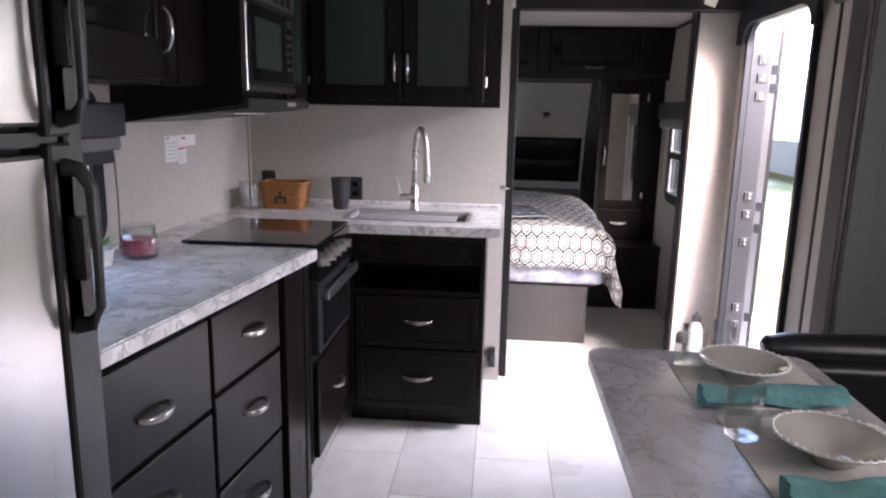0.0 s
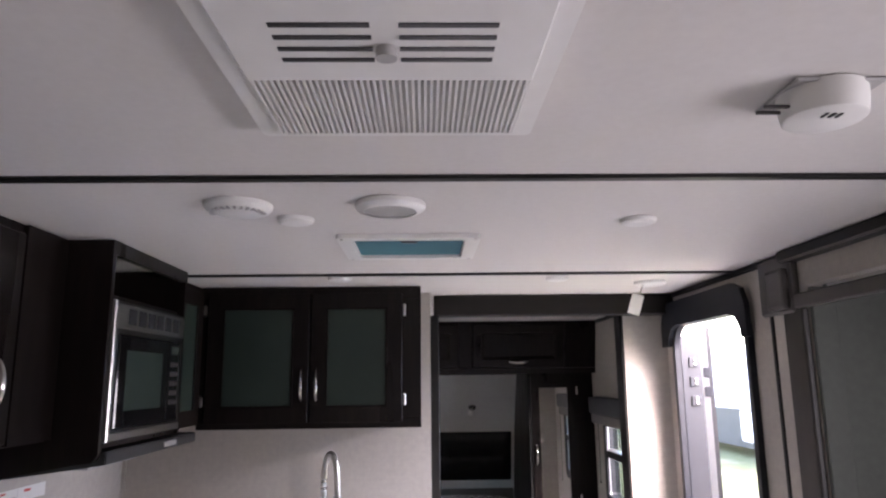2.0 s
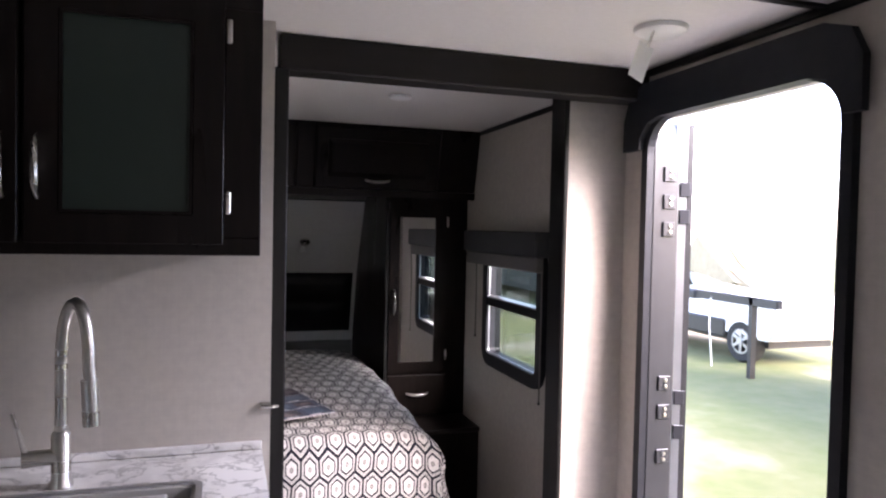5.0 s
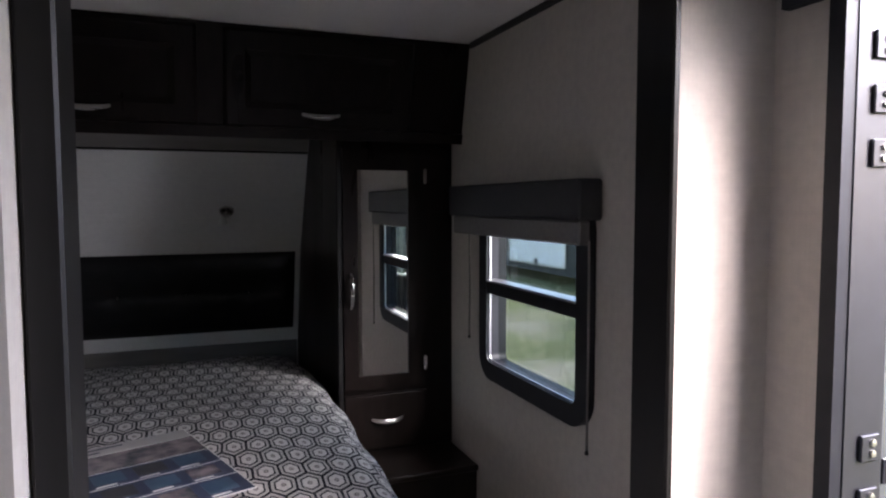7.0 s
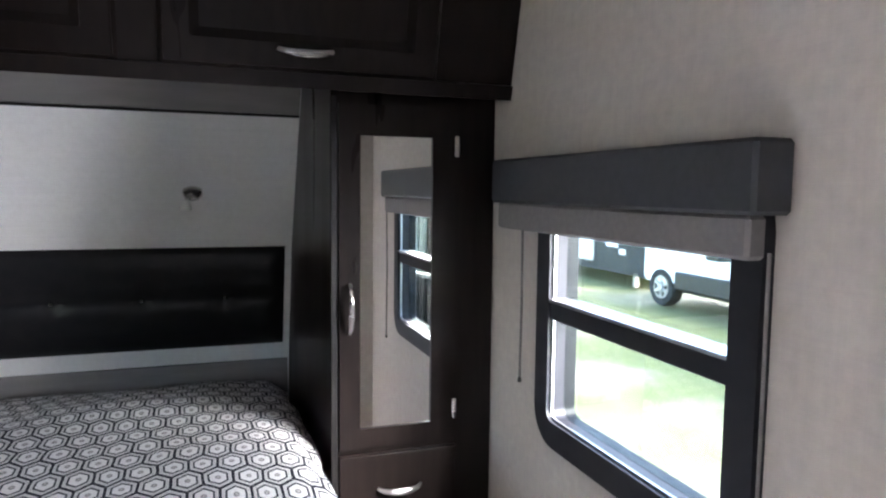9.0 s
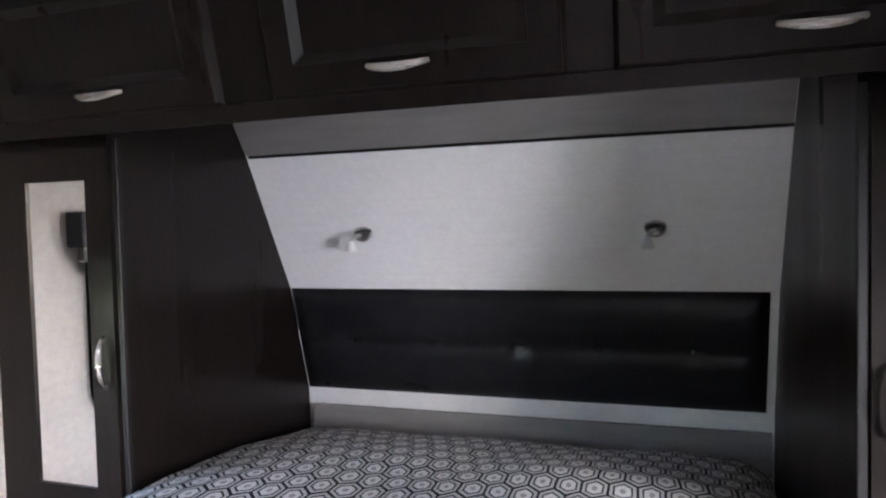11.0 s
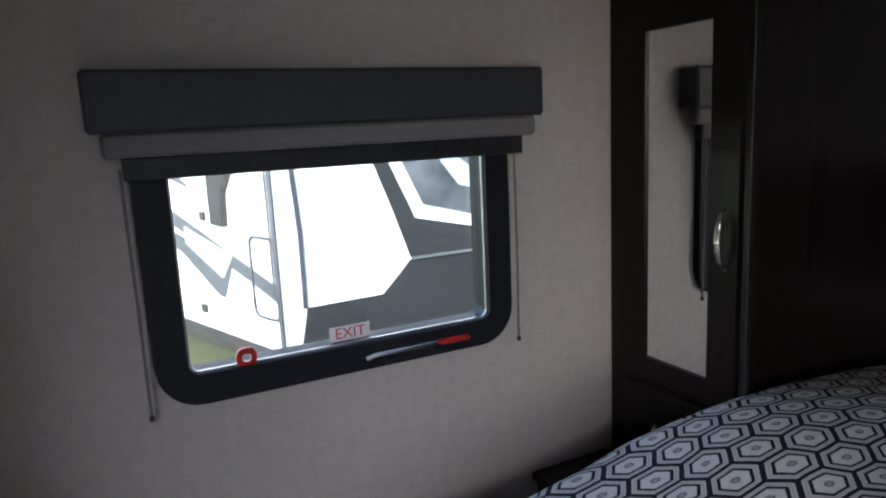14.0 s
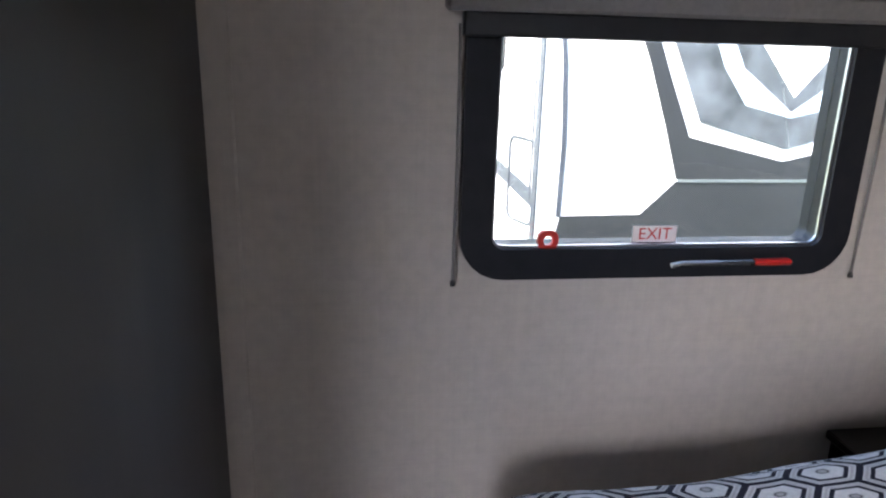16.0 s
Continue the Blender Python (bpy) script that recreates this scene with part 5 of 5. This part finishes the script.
def head_pad():
    e = thing("headboard_pad", (0.155, 5.99, 0.8), "black tufted leather headboard pad on the sloping wall", "headboard")
    bm = bmesh.new()
    nx, nz = 84, 22
    g = {}
    for layer in (0, 1):
        for i in range(nx + 1):
            for j in range(nz + 1):
                s, t = i / nx, j / nz
                x = -0.637 + 1.58 * s
                z = 0.80 + 0.385 * t
                y = head_profile(z)
                if layer == 0:
                    rim = min(1.0, min(s * nx, (1 - s) * nx, t * nz * 0.8, (1 - t) * nz * 0.8) / 3.0)
                    puff = 0.03 * rim ** 0.5
                    puff *= 1 - 0.45 * math.exp(-((t - 0.5) / 0.06) ** 2)
                    for k in range(5):
                        d = math.hypot((x - (-0.41 + k * 0.285)) / 0.05, (t - 0.5) / 0.13)
                        puff -= 0.018 * math.exp(-d * d)
                    y -= 0.002 + max(0.001, puff)
                else:
                    y += 0.005
                g[layer, i, j] = bm.verts.new((x, y, z))
    for i in range(nx):
        for j in range(nz):
            bm.faces.new([g[0, i, j], g[0, i + 1, j], g[0, i + 1, j + 1], g[0, i, j + 1]])
    for i in range(nx):
        for j in (0, nz):
            bm.faces.new([g[0, i, j], g[0, i + 1, j], g[1, i + 1, j], g[1, i, j]])
    for j in range(nz):
        for i in (0, nx):
            bm.faces.new([g[0, i, j], g[0, i, j + 1], g[1, i, j + 1], g[1, i, j]])
    for k in [v for key, v in g.items() if key[0] == 1 and not v.link_faces]:
        bm.verts.remove(k)
    part("pad", bm, LEATHER, e, "", True)
    for k in range(5):
        z = 0.9925
        part("button", lathe([(0, 0), (0.009, 0.001), (0.007, 0.006), (0, 0.008)], (-0.41 + k * 0.285, head_profile(z) - 0.006, z), 14, pose(0, 0, 0, 90)), GLOSSB, e, "", True)


head_pad()
structure("trim_head_line", B((-0.63, 0.965, 5.722, 5.737, 1.632, 1.640)), TRIM, "dark trim line above the headboard panel")
# Grey strip that darkens the head wall where the overhead cabinet shades it.
structure("trim_head_upper", prism([(5.726, 1.641), (5.646, 1.754), (5.652, 1.754), (5.734, 1.641)], -0.64, 0.965), GREYW, "strip under the overhead cabinet, grey for the cabinet's shade")
structure("trim_head_lower", prism([(6.085, 0.735), (6.10, 0.735), (6.12, 0.6), (6.08, 0.6)], -0.62, 0.96), GREYW, "grey wooden strip behind the mattress")

for sx_ in (-0.296, 0.626):
    z = 1.382
    y = head_profile(z)
    sn = thing("reading_lamp", (sx_, y, z), "small chrome reading lamp with a clear glass shade", "lamp", "reading lamps")
    part("base", lathe([(0, 0), (0.032, 0), (0.03, 0.012), (0.014, 0.02), (0, 0.02)], (sx_, y, z), 24, pose(0, 0, 0, 62)), CHROME, sn, "", True)
    part("arm", tube([(sx_, y - 0.015, z - 0.005), (sx_ - 0.012, y - 0.05, z - 0.01), (sx_ - 0.02, y - 0.06, z - 0.03)], 0.006, 8), CHROME, sn, "", True)
    part("shade", lathe([(0.007, 0), (0.012, -0.004), (0.02, -0.034), (0.018, -0.034), (0.01, -0.005)], (sx_ - 0.02, y - 0.06, z - 0.025), 20), LAMPGL, sn, "pale glass shade", True)

# overhead cabinet across the front wall
oc = thing("overhead_cabinet", (0.19, 5.3, 1.635), "dark overhead cabinet with three panelled doors across the front wall", "cabinet")
part("carcass", prism([(4.97, TOP - 0.001), (5.055, 1.637), (5.08, 1.637), (5.08, 1.755), (5.648, 1.755), (5.5, TOP - 0.001)], LW, RW), DARK, oc)
mo2 = Matrix.Translation((0, 5.055, 1.637)) @ pose(0, 0, 0, 13.7, 0, 0)
for x0, x1, hx in ((-0.83, -0.235, -0.531), (-0.10, 0.485, 0.177), (0.58, 1.205, 0.889)):
    d = front(oc, "door", mo2, x0, x1, 0.04, 0.34, stile=0.065, recess=0.009)
    part("moulding", bevel_ring(rrect(x0 + 0.058, x1 - 0.058, 0.098, 0.282, 0.003, 1), rrect(x0 + 0.078, x1 - 0.078, 0.118, 0.262, 0.003, 1), -0.0225, -0.0095), DARK, d).data.transform(mo2)
    part("edge_moulding", bevel_ring(rrect(x0 - 0.008, x1 + 0.008, 0.032, 0.348, 0.004, 1), rrect(x0 + 0.004, x1 - 0.004, 0.044, 0.336, 0.003, 1), -0.001, -0.0195), DARK, d).data.transform(mo2)
    arch_pull(d, mo2 @ Matrix.Translation((hx, -0.018, 0.085)), 0.125)
part("bottom_rail", B((LW + 0.001, RW - 0.001, -0.012, 0.0, -0.002, 0.035), m=mo2), DARK, oc)


def wardrobe(x0, x1, dx0, dx1, mx0, mx1, handle, hinge, side_x):
    e = thing("wardrobe", ((x0 + x1) / 2, 5.4, 0), "tall dark wardrobe with a mirrored door and drawer", "wardrobe", "bedside wardrobes")
    part("body", prism([(5.145, 0.47), (6.10, 0.47), (6.088, 0.80), (5.978, 1.185), (5.733, 1.634), (5.652, 1.753), (5.145, 1.753)], x0, x1), DARK, e)
    part("edge_strip", B((side_x - 0.008, side_x + 0.008, 5.128, 5.146, 0.47, 1.632), bev=0.002), TRIM, e, "lighter edge banding")
    m = facing("-y", (0, 5.145, 0))
    d = part("door", slab("y", -0.018, 0, dx0, dx1, 0.715, 1.615, ((mx0, mx1, 0.768, 1.536),)), DARK, e)
    d.data.transform(m)
    part("mirror", B((mx0 - 0.002, mx1 + 0.002, -0.012, -0.004, 0.766, 1.538), m=m), MIRROR, d, "tall narrow mirror")
    arch_pull(d, m @ Matrix.Translation((handle, -0.018, 1.09)), 0.13, True)
    for hz in (1.515, 0.80) if hinge else ():
        part("hinge", B((hinge - 0.006, hinge + 0.006, -0.024, -0.012, hz - 0.028, hz + 0.028), bev=0.003, m=m), CHROME, d, "nickel hinge")
    dw = slab_front(e, "drawer", m, dx0, dx1, 0.485, 0.695)
    arch_pull(dw, m @ Matrix.Translation(((dx0 + dx1) / 2, -0.018, 0.60)), 0.12)


wardrobe(0.967, RW - 0.002, 0.985, 1.31, 1.04, 1.234, 1.012, 1.302, 0.972)
wardrobe(LW + 0.002, -0.642, -0.955, -0.625, -0.889, -0.698, -0.652, None, -0.606)
for x0, x1 in ((0.915, RW - 0.002), (LW + 0.002, -0.61)):
    ns = thing("bedside_ledge", ((x0 + x1) / 2, 5.2, 0), "low dark wooden ledge under the wardrobe", "ledge", "bedside ledges")
    part("box", B((x0, x1, 4.90, 6.08, 0.0, 0.445)), DARK, ns)
    part("top", B((x0, x1, 4.88, 6.08, 0.446, 0.468), bev=0.004), DARK, ns)

# ---- outdoors ----
GZ = -0.80
structure("ground", slab("z", GZ - 0.2, GZ, -400, 400, -400, 400), GRASS, "mown grass reaching to the horizon")

# own trailer's outer skin
structure("backdrop_hull", B((LW - 0.09, LW - 0.055, BACK, 6.3, -0.45, -0.081), (RW + 0.055, RW + 0.09, BACK, 6.3, -0.45, -0.081)), RVWHITE, "white trailer skirt")

# neighbouring trailer nose, seen through the exit window
nb = thing("travel_trailer", (-4.5, 5.98, GZ), "white travel trailer with a charcoal front cap and slate decals", "trailer")
CY = 5.98


def yz(points, x0, x1):
    return prism(points, x0, x1)


part("front_cap", prism([(-3.25, 0.25), (-2.95, 0.25), (-2.95, 1.3), (-3.05, 1.9), (-3.4, 2.4), (-3.6, 2.4), (-3.6, 0.25)], 4.78, 2 * CY - 4.78, "y", 0.02), RVWHITE, nb, "white moulded front cap")
for s in (1, -1):
    mir = [(lambda y: y) if s == 1 else (lambda y: 2 * CY - y)][0]
    part("lower_panel", yz([(mir(y), z) for y, z in ((4.80, 0.252), (4.85, 0.483), (5.261, 0.49), (5.428, 0.654), (CY, 0.66), (CY, 0.252))], -2.954, -2.944), RVGREY, nb, "charcoal lower cap")
    part("upper_panel", yz([(mir(y), z) for y, z in ((5.428, 0.668), (5.34, 0.929), (5.24, 1.20), (5.19, 1.32), (5.27, 1.32), (5.32, 1.20), (5.467, 0.875), (CY, 0.758), (CY, 0.668))], -2.954, -2.942), RVGREY, nb, "charcoal band")
    part("window_band", yz([(mir(y), z) for y, z in ((5.516, 0.946), (CY, 0.82), (CY, 1.40), (5.30, 1.40))], -2.954, -2.943), RVCAMO, nb, "mottled slate decal")
    part("chevron", yz([(mir(y), z) for y, z in ((5.51, 1.40), (5.60, 1.205), (5.735, 1.03), (CY, 0.972), (CY, 1.0), (5.70, 1.205), (5.60, 1.40))], -2.954, -2.9405), RVBLUE, nb, "pale blue chevron decal")
    part("inner_chevron", yz([(mir(y), z) for y, z in ((5.71, 1.40), (CY, 1.07), (CY, 1.40))], -2.954, -2.9405), RVWHITE, nb, "white chevron decal")
    part("cap_edge_strip", yz([(mir(y), z) for y, z in ((4.828, 0.48), (4.852, 0.48), (4.856, 0.86), (4.835, 1.21), (4.79, 1.5), (4.782, 1.47), (4.81, 1.21), (4.83, 0.86))], -2.954, -2.944), RVMID, nb, "slate strip at the edge of the cap")
    part("marker_light", lathe([(0, 0), (0.03, 0), (0.03, 0.008), (0, 0.012)], (-2.944, mir(5.83), 0.33), 16, pose(0, 0, 0, 0, 90, 0)), ALU, nb)
part("cap_seam", B((-2.947, -2.936, 5.43, 2 * CY - 5.43, 0.654, 0.668)), ALU, nb)
msd = Matrix.Translation((-2.97, 4.776, 0)) @ pose(0, 0, 0, 0, 0, 18.1 + 180)
part("side_wall", B((0.0, 7.0, -0.0, 0.05, 0.26, 2.4), m=msd), RVWHITE, nb)
part("roof", prism([(-3.4, 4.6), (-10.0, 2.6), (-10.0, 9.4), (-3.4, 7.36)], 2.38, 2.46, "z"), RVWHITE, nb)


def side_decal(name, pts, material, lift=0.004):
    bm = prism([(u, z) for u, z in pts], 0.05, 0.05 + lift, "y")
    bmesh.ops.transform(bm, matrix=msd, verts=bm.verts)
    part(name, bm, material, nb)


side_decal("corner_trim", ((0.0, 0.26), (0.035, 0.26), (0.035, 2.35), (0.0, 2.35)), RVMID, 0.01)
side_decal("stripe", ((0.02, 0.60), (0.3, 0.68), (1.05, 0.9), (3.0, 1.5), (3.0, 1.38), (1.07, 0.81), (0.3, 0.60), (0.02, 0.51)), RVMID)
side_decal("lower_stripe", ((0.47, 0.66), (1.07, 0.78), (3.0, 1.15), (3.0, 1.05), (1.07, 0.68), (0.64, 0.47), (0.58, 0.47)), RVMID, 0.005)
side_decal("pale_stripe", ((0.45, 0.72), (1.0, 0.84), (1.0, 0.74), (0.58, 0.58)), RVBLUE, 0.006)
side_decal("upper_stripe", ((0.67, 1.02), (1.01, 1.09), (2.4, 1.35), (2.4, 1.5), (1.01, 1.2), (0.75, 1.12)), RVMID, 0.005)
side_decal("skirt", ((0.0, 0.262), (0.0, 0.20), (7.0, 0.20), (7.0, 0.262)), RVGREY, 0.01)
bm = ring(rrect(0.02, 0.265, 0.42, 0.85, 0.05), rrect(0.033, 0.252, 0.433, 0.837, 0.04), 0.05, 0.062, "y")
bmesh.ops.transform(bm, matrix=msd, verts=bm.verts)
part("hatch_frame", bm, RVMID, nb)
part("door_seam", B((0.055, 0.065, 0.05, 0.058, 0.55, 2.2), m=msd), RVMID, nb)
side_decal("awning_arm", ((0.598, 1.35), (0.355, 1.35), (0.365, 1.18), (0.457, 1.069), (0.475, 0.879), (0.597, 0.884)), BLACK, 0.04)
side_decal("side_window", ((0.729, 1.174), (0.649, 1.103), (0.63, 0.956), (0.963, 1.115), (1.2, 1.23), (1.2, 1.36)), RVBLUE, 0.006)
for lu, lv in ((0.754, 0.916), (0.848, 0.369)):
    side_decal("lock", ((lu - 0.03, lv - 0.025), (lu + 0.03, lv - 0.025), (lu + 0.03, lv + 0.025), (lu - 0.03, lv + 0.025)), BLACK, 0.012)
part("belly", B((0.0, 7.0, -2.3, 0.04, 0.15, 0.24), m=msd), BLACK, nb)
for yy in (5.2, 6.76):
    part("landing_leg", B((-3.6, -3.5, yy, yy + 0.1, GZ, 0.25)), ALU, nb)


def wheel(parent, x, y, z, r, w, name="wheel"):
    t = part(name, lathe([(r * 0.6, -w / 2), (r * 0.94, -w / 2), (r, -w * 0.35), (r, w * 0.35), (r * 0.94, w / 2), (r * 0.6, w / 2)], (x, y, z), 36, pose(0, 0, 0, 0, 90, 0)), RUBBER, parent, "black tyre", True)
    part("rim", ring([(r * 0.62 * math.cos(k / 15 * math.pi), r * 0.62 * math.sin(k / 15 * math.pi)) for k in range(30)], [(r * 0.52 * math.cos(k / 15 * math.pi), r * 0.52 * math.sin(k / 15 * math.pi)) for k in range(30)], -w / 2, w / 2, "x"), ALU, t, "", False).data.transform(Matrix.Translation((x, y, z)))
    for k in range(6):
        a = k * math.pi / 3
        part("spoke", B((-w / 2 - 0.005, -w / 2 + 0.03, -0.03, 0.03, 0.0, r * 0.54), bev=0.008, m=Matrix.Translation((x, y, z)) @ pose(0, 0, 0, math.degrees(a), 0, 0)), ALU, t)
    part("hub", lathe([(0, 0), (r * 0.18, 0), (r * 0.16, 0.03), (0, 0.035)], (x - w / 2 - 0.03, y, z), 20, pose(0, 0, 0, 0, 90, 0)), ALU, t)


# pickup truck across the grass
pu = thing("pickup_truck", (10.0, 13.9, GZ), "white pickup truck with dark sills and alloy wheels", "truck")
part("body", prism([(11.0, -0.35), (10.85, -0.1), (10.9, 0.35), (12.7, 0.45), (13.3, 0.98), (14.3, 0.98), (14.55, 0.42), (14.95, 0.42), (14.95, -0.35)], 9.0, 10.8, "x", 0.05), RVWHITE, pu)
part("sill", B((8.97, 9.2, 12.05, 13.95, -0.42, -0.08), bev=0.03), BLACK, pu, "dark running board")
part("chassis", B((9.2, 10.6, 11.2, 14.8, -0.5, -0.34)), BLACK, pu)
part("side_window", prism([(13.0, 0.48), (13.38, 0.9), (13.85, 0.9), (13.85, 0.48)], 8.985, 9.01), GLOSSB, pu, "dark side window")
part("side_window", prism([(13.93, 0.48), (13.93, 0.9), (14.22, 0.9), (14.38, 0.48)], 8.985, 9.01), GLOSSB, pu, "dark side window")
part("mirror", B((8.7, 8.98, 13.1, 13.4, 0.52, 0.8), bev=0.04), BLACK, pu, "black door mirror")
wheel(pu, 9.12, 11.65, GZ + 0.37, 0.37, 0.26)
wheel(pu, 9.12, 14.35, GZ + 0.37, 0.37, 0.26)
# boat trailer with a covered bow, in front of the truck
bt = thing("boat_trailer", (8.2, 10.9, GZ), "boat trailer with a tan tarp over the bow", "trailer")
part("tongue", B((8.1, 8.22, 9.9, 11.8, 0.36, 0.5), bev=0.01), BLACK, bt)
part("coupler", B((8.06, 8.26, 11.75, 12.08, 0.34, 0.5), bev=0.03), BLACK, bt)
part("winch_post", B((8.1, 8.2, 10.4, 10.48, GZ, 0.5)), BLACK, bt)
part("tarp_bow", prism([(10.3, 0.62), (11.0, 0.68), (12.1, 0.84), (12.14, 0.95), (11.75, 1.46), (11.6, 1.5), (11.1, 0.95)], 8.0, 8.5, "x", 0.06), TARP, bt, "tan tarp over the bow")
part("strap", tube([(8.08, 11.35, 0.4), (8.09, 11.38, -0.1), (8.1, 11.33, -0.5), (8.15, 11.36, GZ + 0.02)], 0.012, 6), WHITEP, bt)

# white fifth-wheel trailer near the door
fw = thing("travel_trailer", (9.0, 5.0, GZ), "white travel trailer with a rounded nose on a landing jack", "trailer")
part("shell", prism([(8.55, 3.0), (8.75, 2.0), (8.7, 0.9), (8.35, 0.2), (7.9, -0.12), (7.4, -0.2), (-1.0, -0.2), (-1.0, 3.0)], 8.0, 10.4, "x", 0.03), RVWHITE, fw)
part("decal", prism([(8.2, 2.2), (5.0, 2.7), (5.0, 2.85), (8.2, 2.35)], 7.988, 8.0), RVBLUE, fw)
part("jack", B((8.15, 8.25, 8.0, 8.1, GZ, -0.1)), ALU, fw)
part("jack_foot", B((8.05, 8.35, 7.9, 8.2, GZ, GZ + 0.03)), ALU, fw)
part("side_marker", B((7.985, 8.0, 8.05, 8.1, 0.18, 0.32)), BLACK, fw)

# long far trailer seen through the bedroom window and the door
ft = thing("travel_trailer", (11.0, 19.0, GZ), "long white and charcoal travel trailer across the grass", "trailer")
part("shell", B((9.8, 12.2, 15.9, 30.0, -0.5, 2.5), bev=0.05), RVWHITE, ft)
part("lower_band", B((9.78, 9.8, 15.95, 29.9, -0.5, 0.62)), RVGREY, ft, "charcoal lower band")
hatch = part("hatch", ring(rrect(18.0, 21.3, -0.32, 0.6, 0.12), rrect(18.06, 21.24, -0.26, 0.54, 0.1), 9.75, 9.78), ALU, ft)
part("hatch_panel", prism(rrect(18.06, 21.24, -0.26, 0.54, 0.1), 9.76, 9.779), RVWHITE, hatch, "white hatch door")
part("hatch_latch", B((9.74, 9.76, 19.5, 19.68, -0.3, -0.14), bev=0.01), BLACK, hatch)
for y0, y1, z0, z1 in ((17.0, 17.5, 0.1, 0.62), (16.2, 16.55, 0.3, 0.62)):
    part("white_panel", B((9.765, 9.78, y0, y1, z0, z1)), RVWHITE, ft)
part("outlet_box", B((9.76, 9.78, 16.7, 16.95, -0.05, 0.07)), PAPER, ft)
wheel(ft, 9.9, 28.0, GZ + 0.35, 0.35, 0.24)
wheel(ft, 9.9, 29.0, GZ + 0.35, 0.35, 0.24)
for yy in (16.6, 26.5):
    part("jack", B((10.0, 10.1, yy, yy + 0.1, GZ, -0.45)), ALU, ft)

# ---- floor tiles, last ----
floor_ob = bpy.data.objects["floor"]
tile_me = {}


def tile(x0, x1, y0, y1):
    key = (round(x1 - x0, 3), round(y1 - y0, 3))
    if key not in tile_me:
        bm = B((0.0012, key[0] - 0.0012, 0.0012, key[1] - 0.0012, -0.004, 0.0), bev=0.0012)
        bmesh.ops.recalc_face_normals(bm, faces=bm.faces)
        me = bpy.data.meshes.new("tile")
        bm.to_mesh(me)
        bm.free()
        me.materials.append(TILEM)
        tile_me[key] = me
    ob = new("tile", tile_me[key])
    ob.location = (x0, y0, random.uniform(-0.0004, 0.0))
    ob.parent = floor_ob


def tile_material():
    m = FLOORM.copy()
    nt = m.node_tree
    b = nt.nodes["Principled BSDF"]
    src = b.inputs["Base Color"].links[0].from_socket
    oi = nt.nodes.new("ShaderNodeObjectInfo")
    mr = nt.nodes.new("ShaderNodeMapRange")
    mr.inputs[3].default_value, mr.inputs[4].default_value = 0.86, 1.1
    nt.links.new(oi.outputs["Random"], mr.inputs[0])
    sc = nt.nodes.new("ShaderNodeVectorMath")
    sc.operation = "SCALE"
    nt.links.new(src, sc.inputs[0])
    nt.links.new(mr.outputs[0], sc.inputs["Scale"])
    nt.links.new(sc.outputs[0], b.inputs["Base Color"])
    off = nt.nodes.new("ShaderNodeVectorMath")
    off.operation = "MULTIPLY_ADD"
    off.inputs[1].default_value = (7, 7, 7)
    mp = nt.nodes["Mapping"]
    old = mp.inputs[0].links[0].from_socket
    nt.links.new(oi.outputs["Random"], off.inputs[0])
    nt.links.new(old, off.inputs[2])
    nt.links.new(off.outputs[0], mp.inputs[0])
    return m


TILEM = tile_material()
TW, TL = 0.305, 0.61
ci = 0
xx = LW
while xx < 2.1:
    x2 = min(xx + TW, 2.1)
    yy = BACK - (0.305 if ci % 2 else 0.0)
    while yy < 6.1:
        a, b = max(yy, BACK), min(yy + TL, 6.1)
        if b - a > 0.02:
            tile(xx, x2, a, b)
        yy += TL
    xx, ci = x2, ci + 1
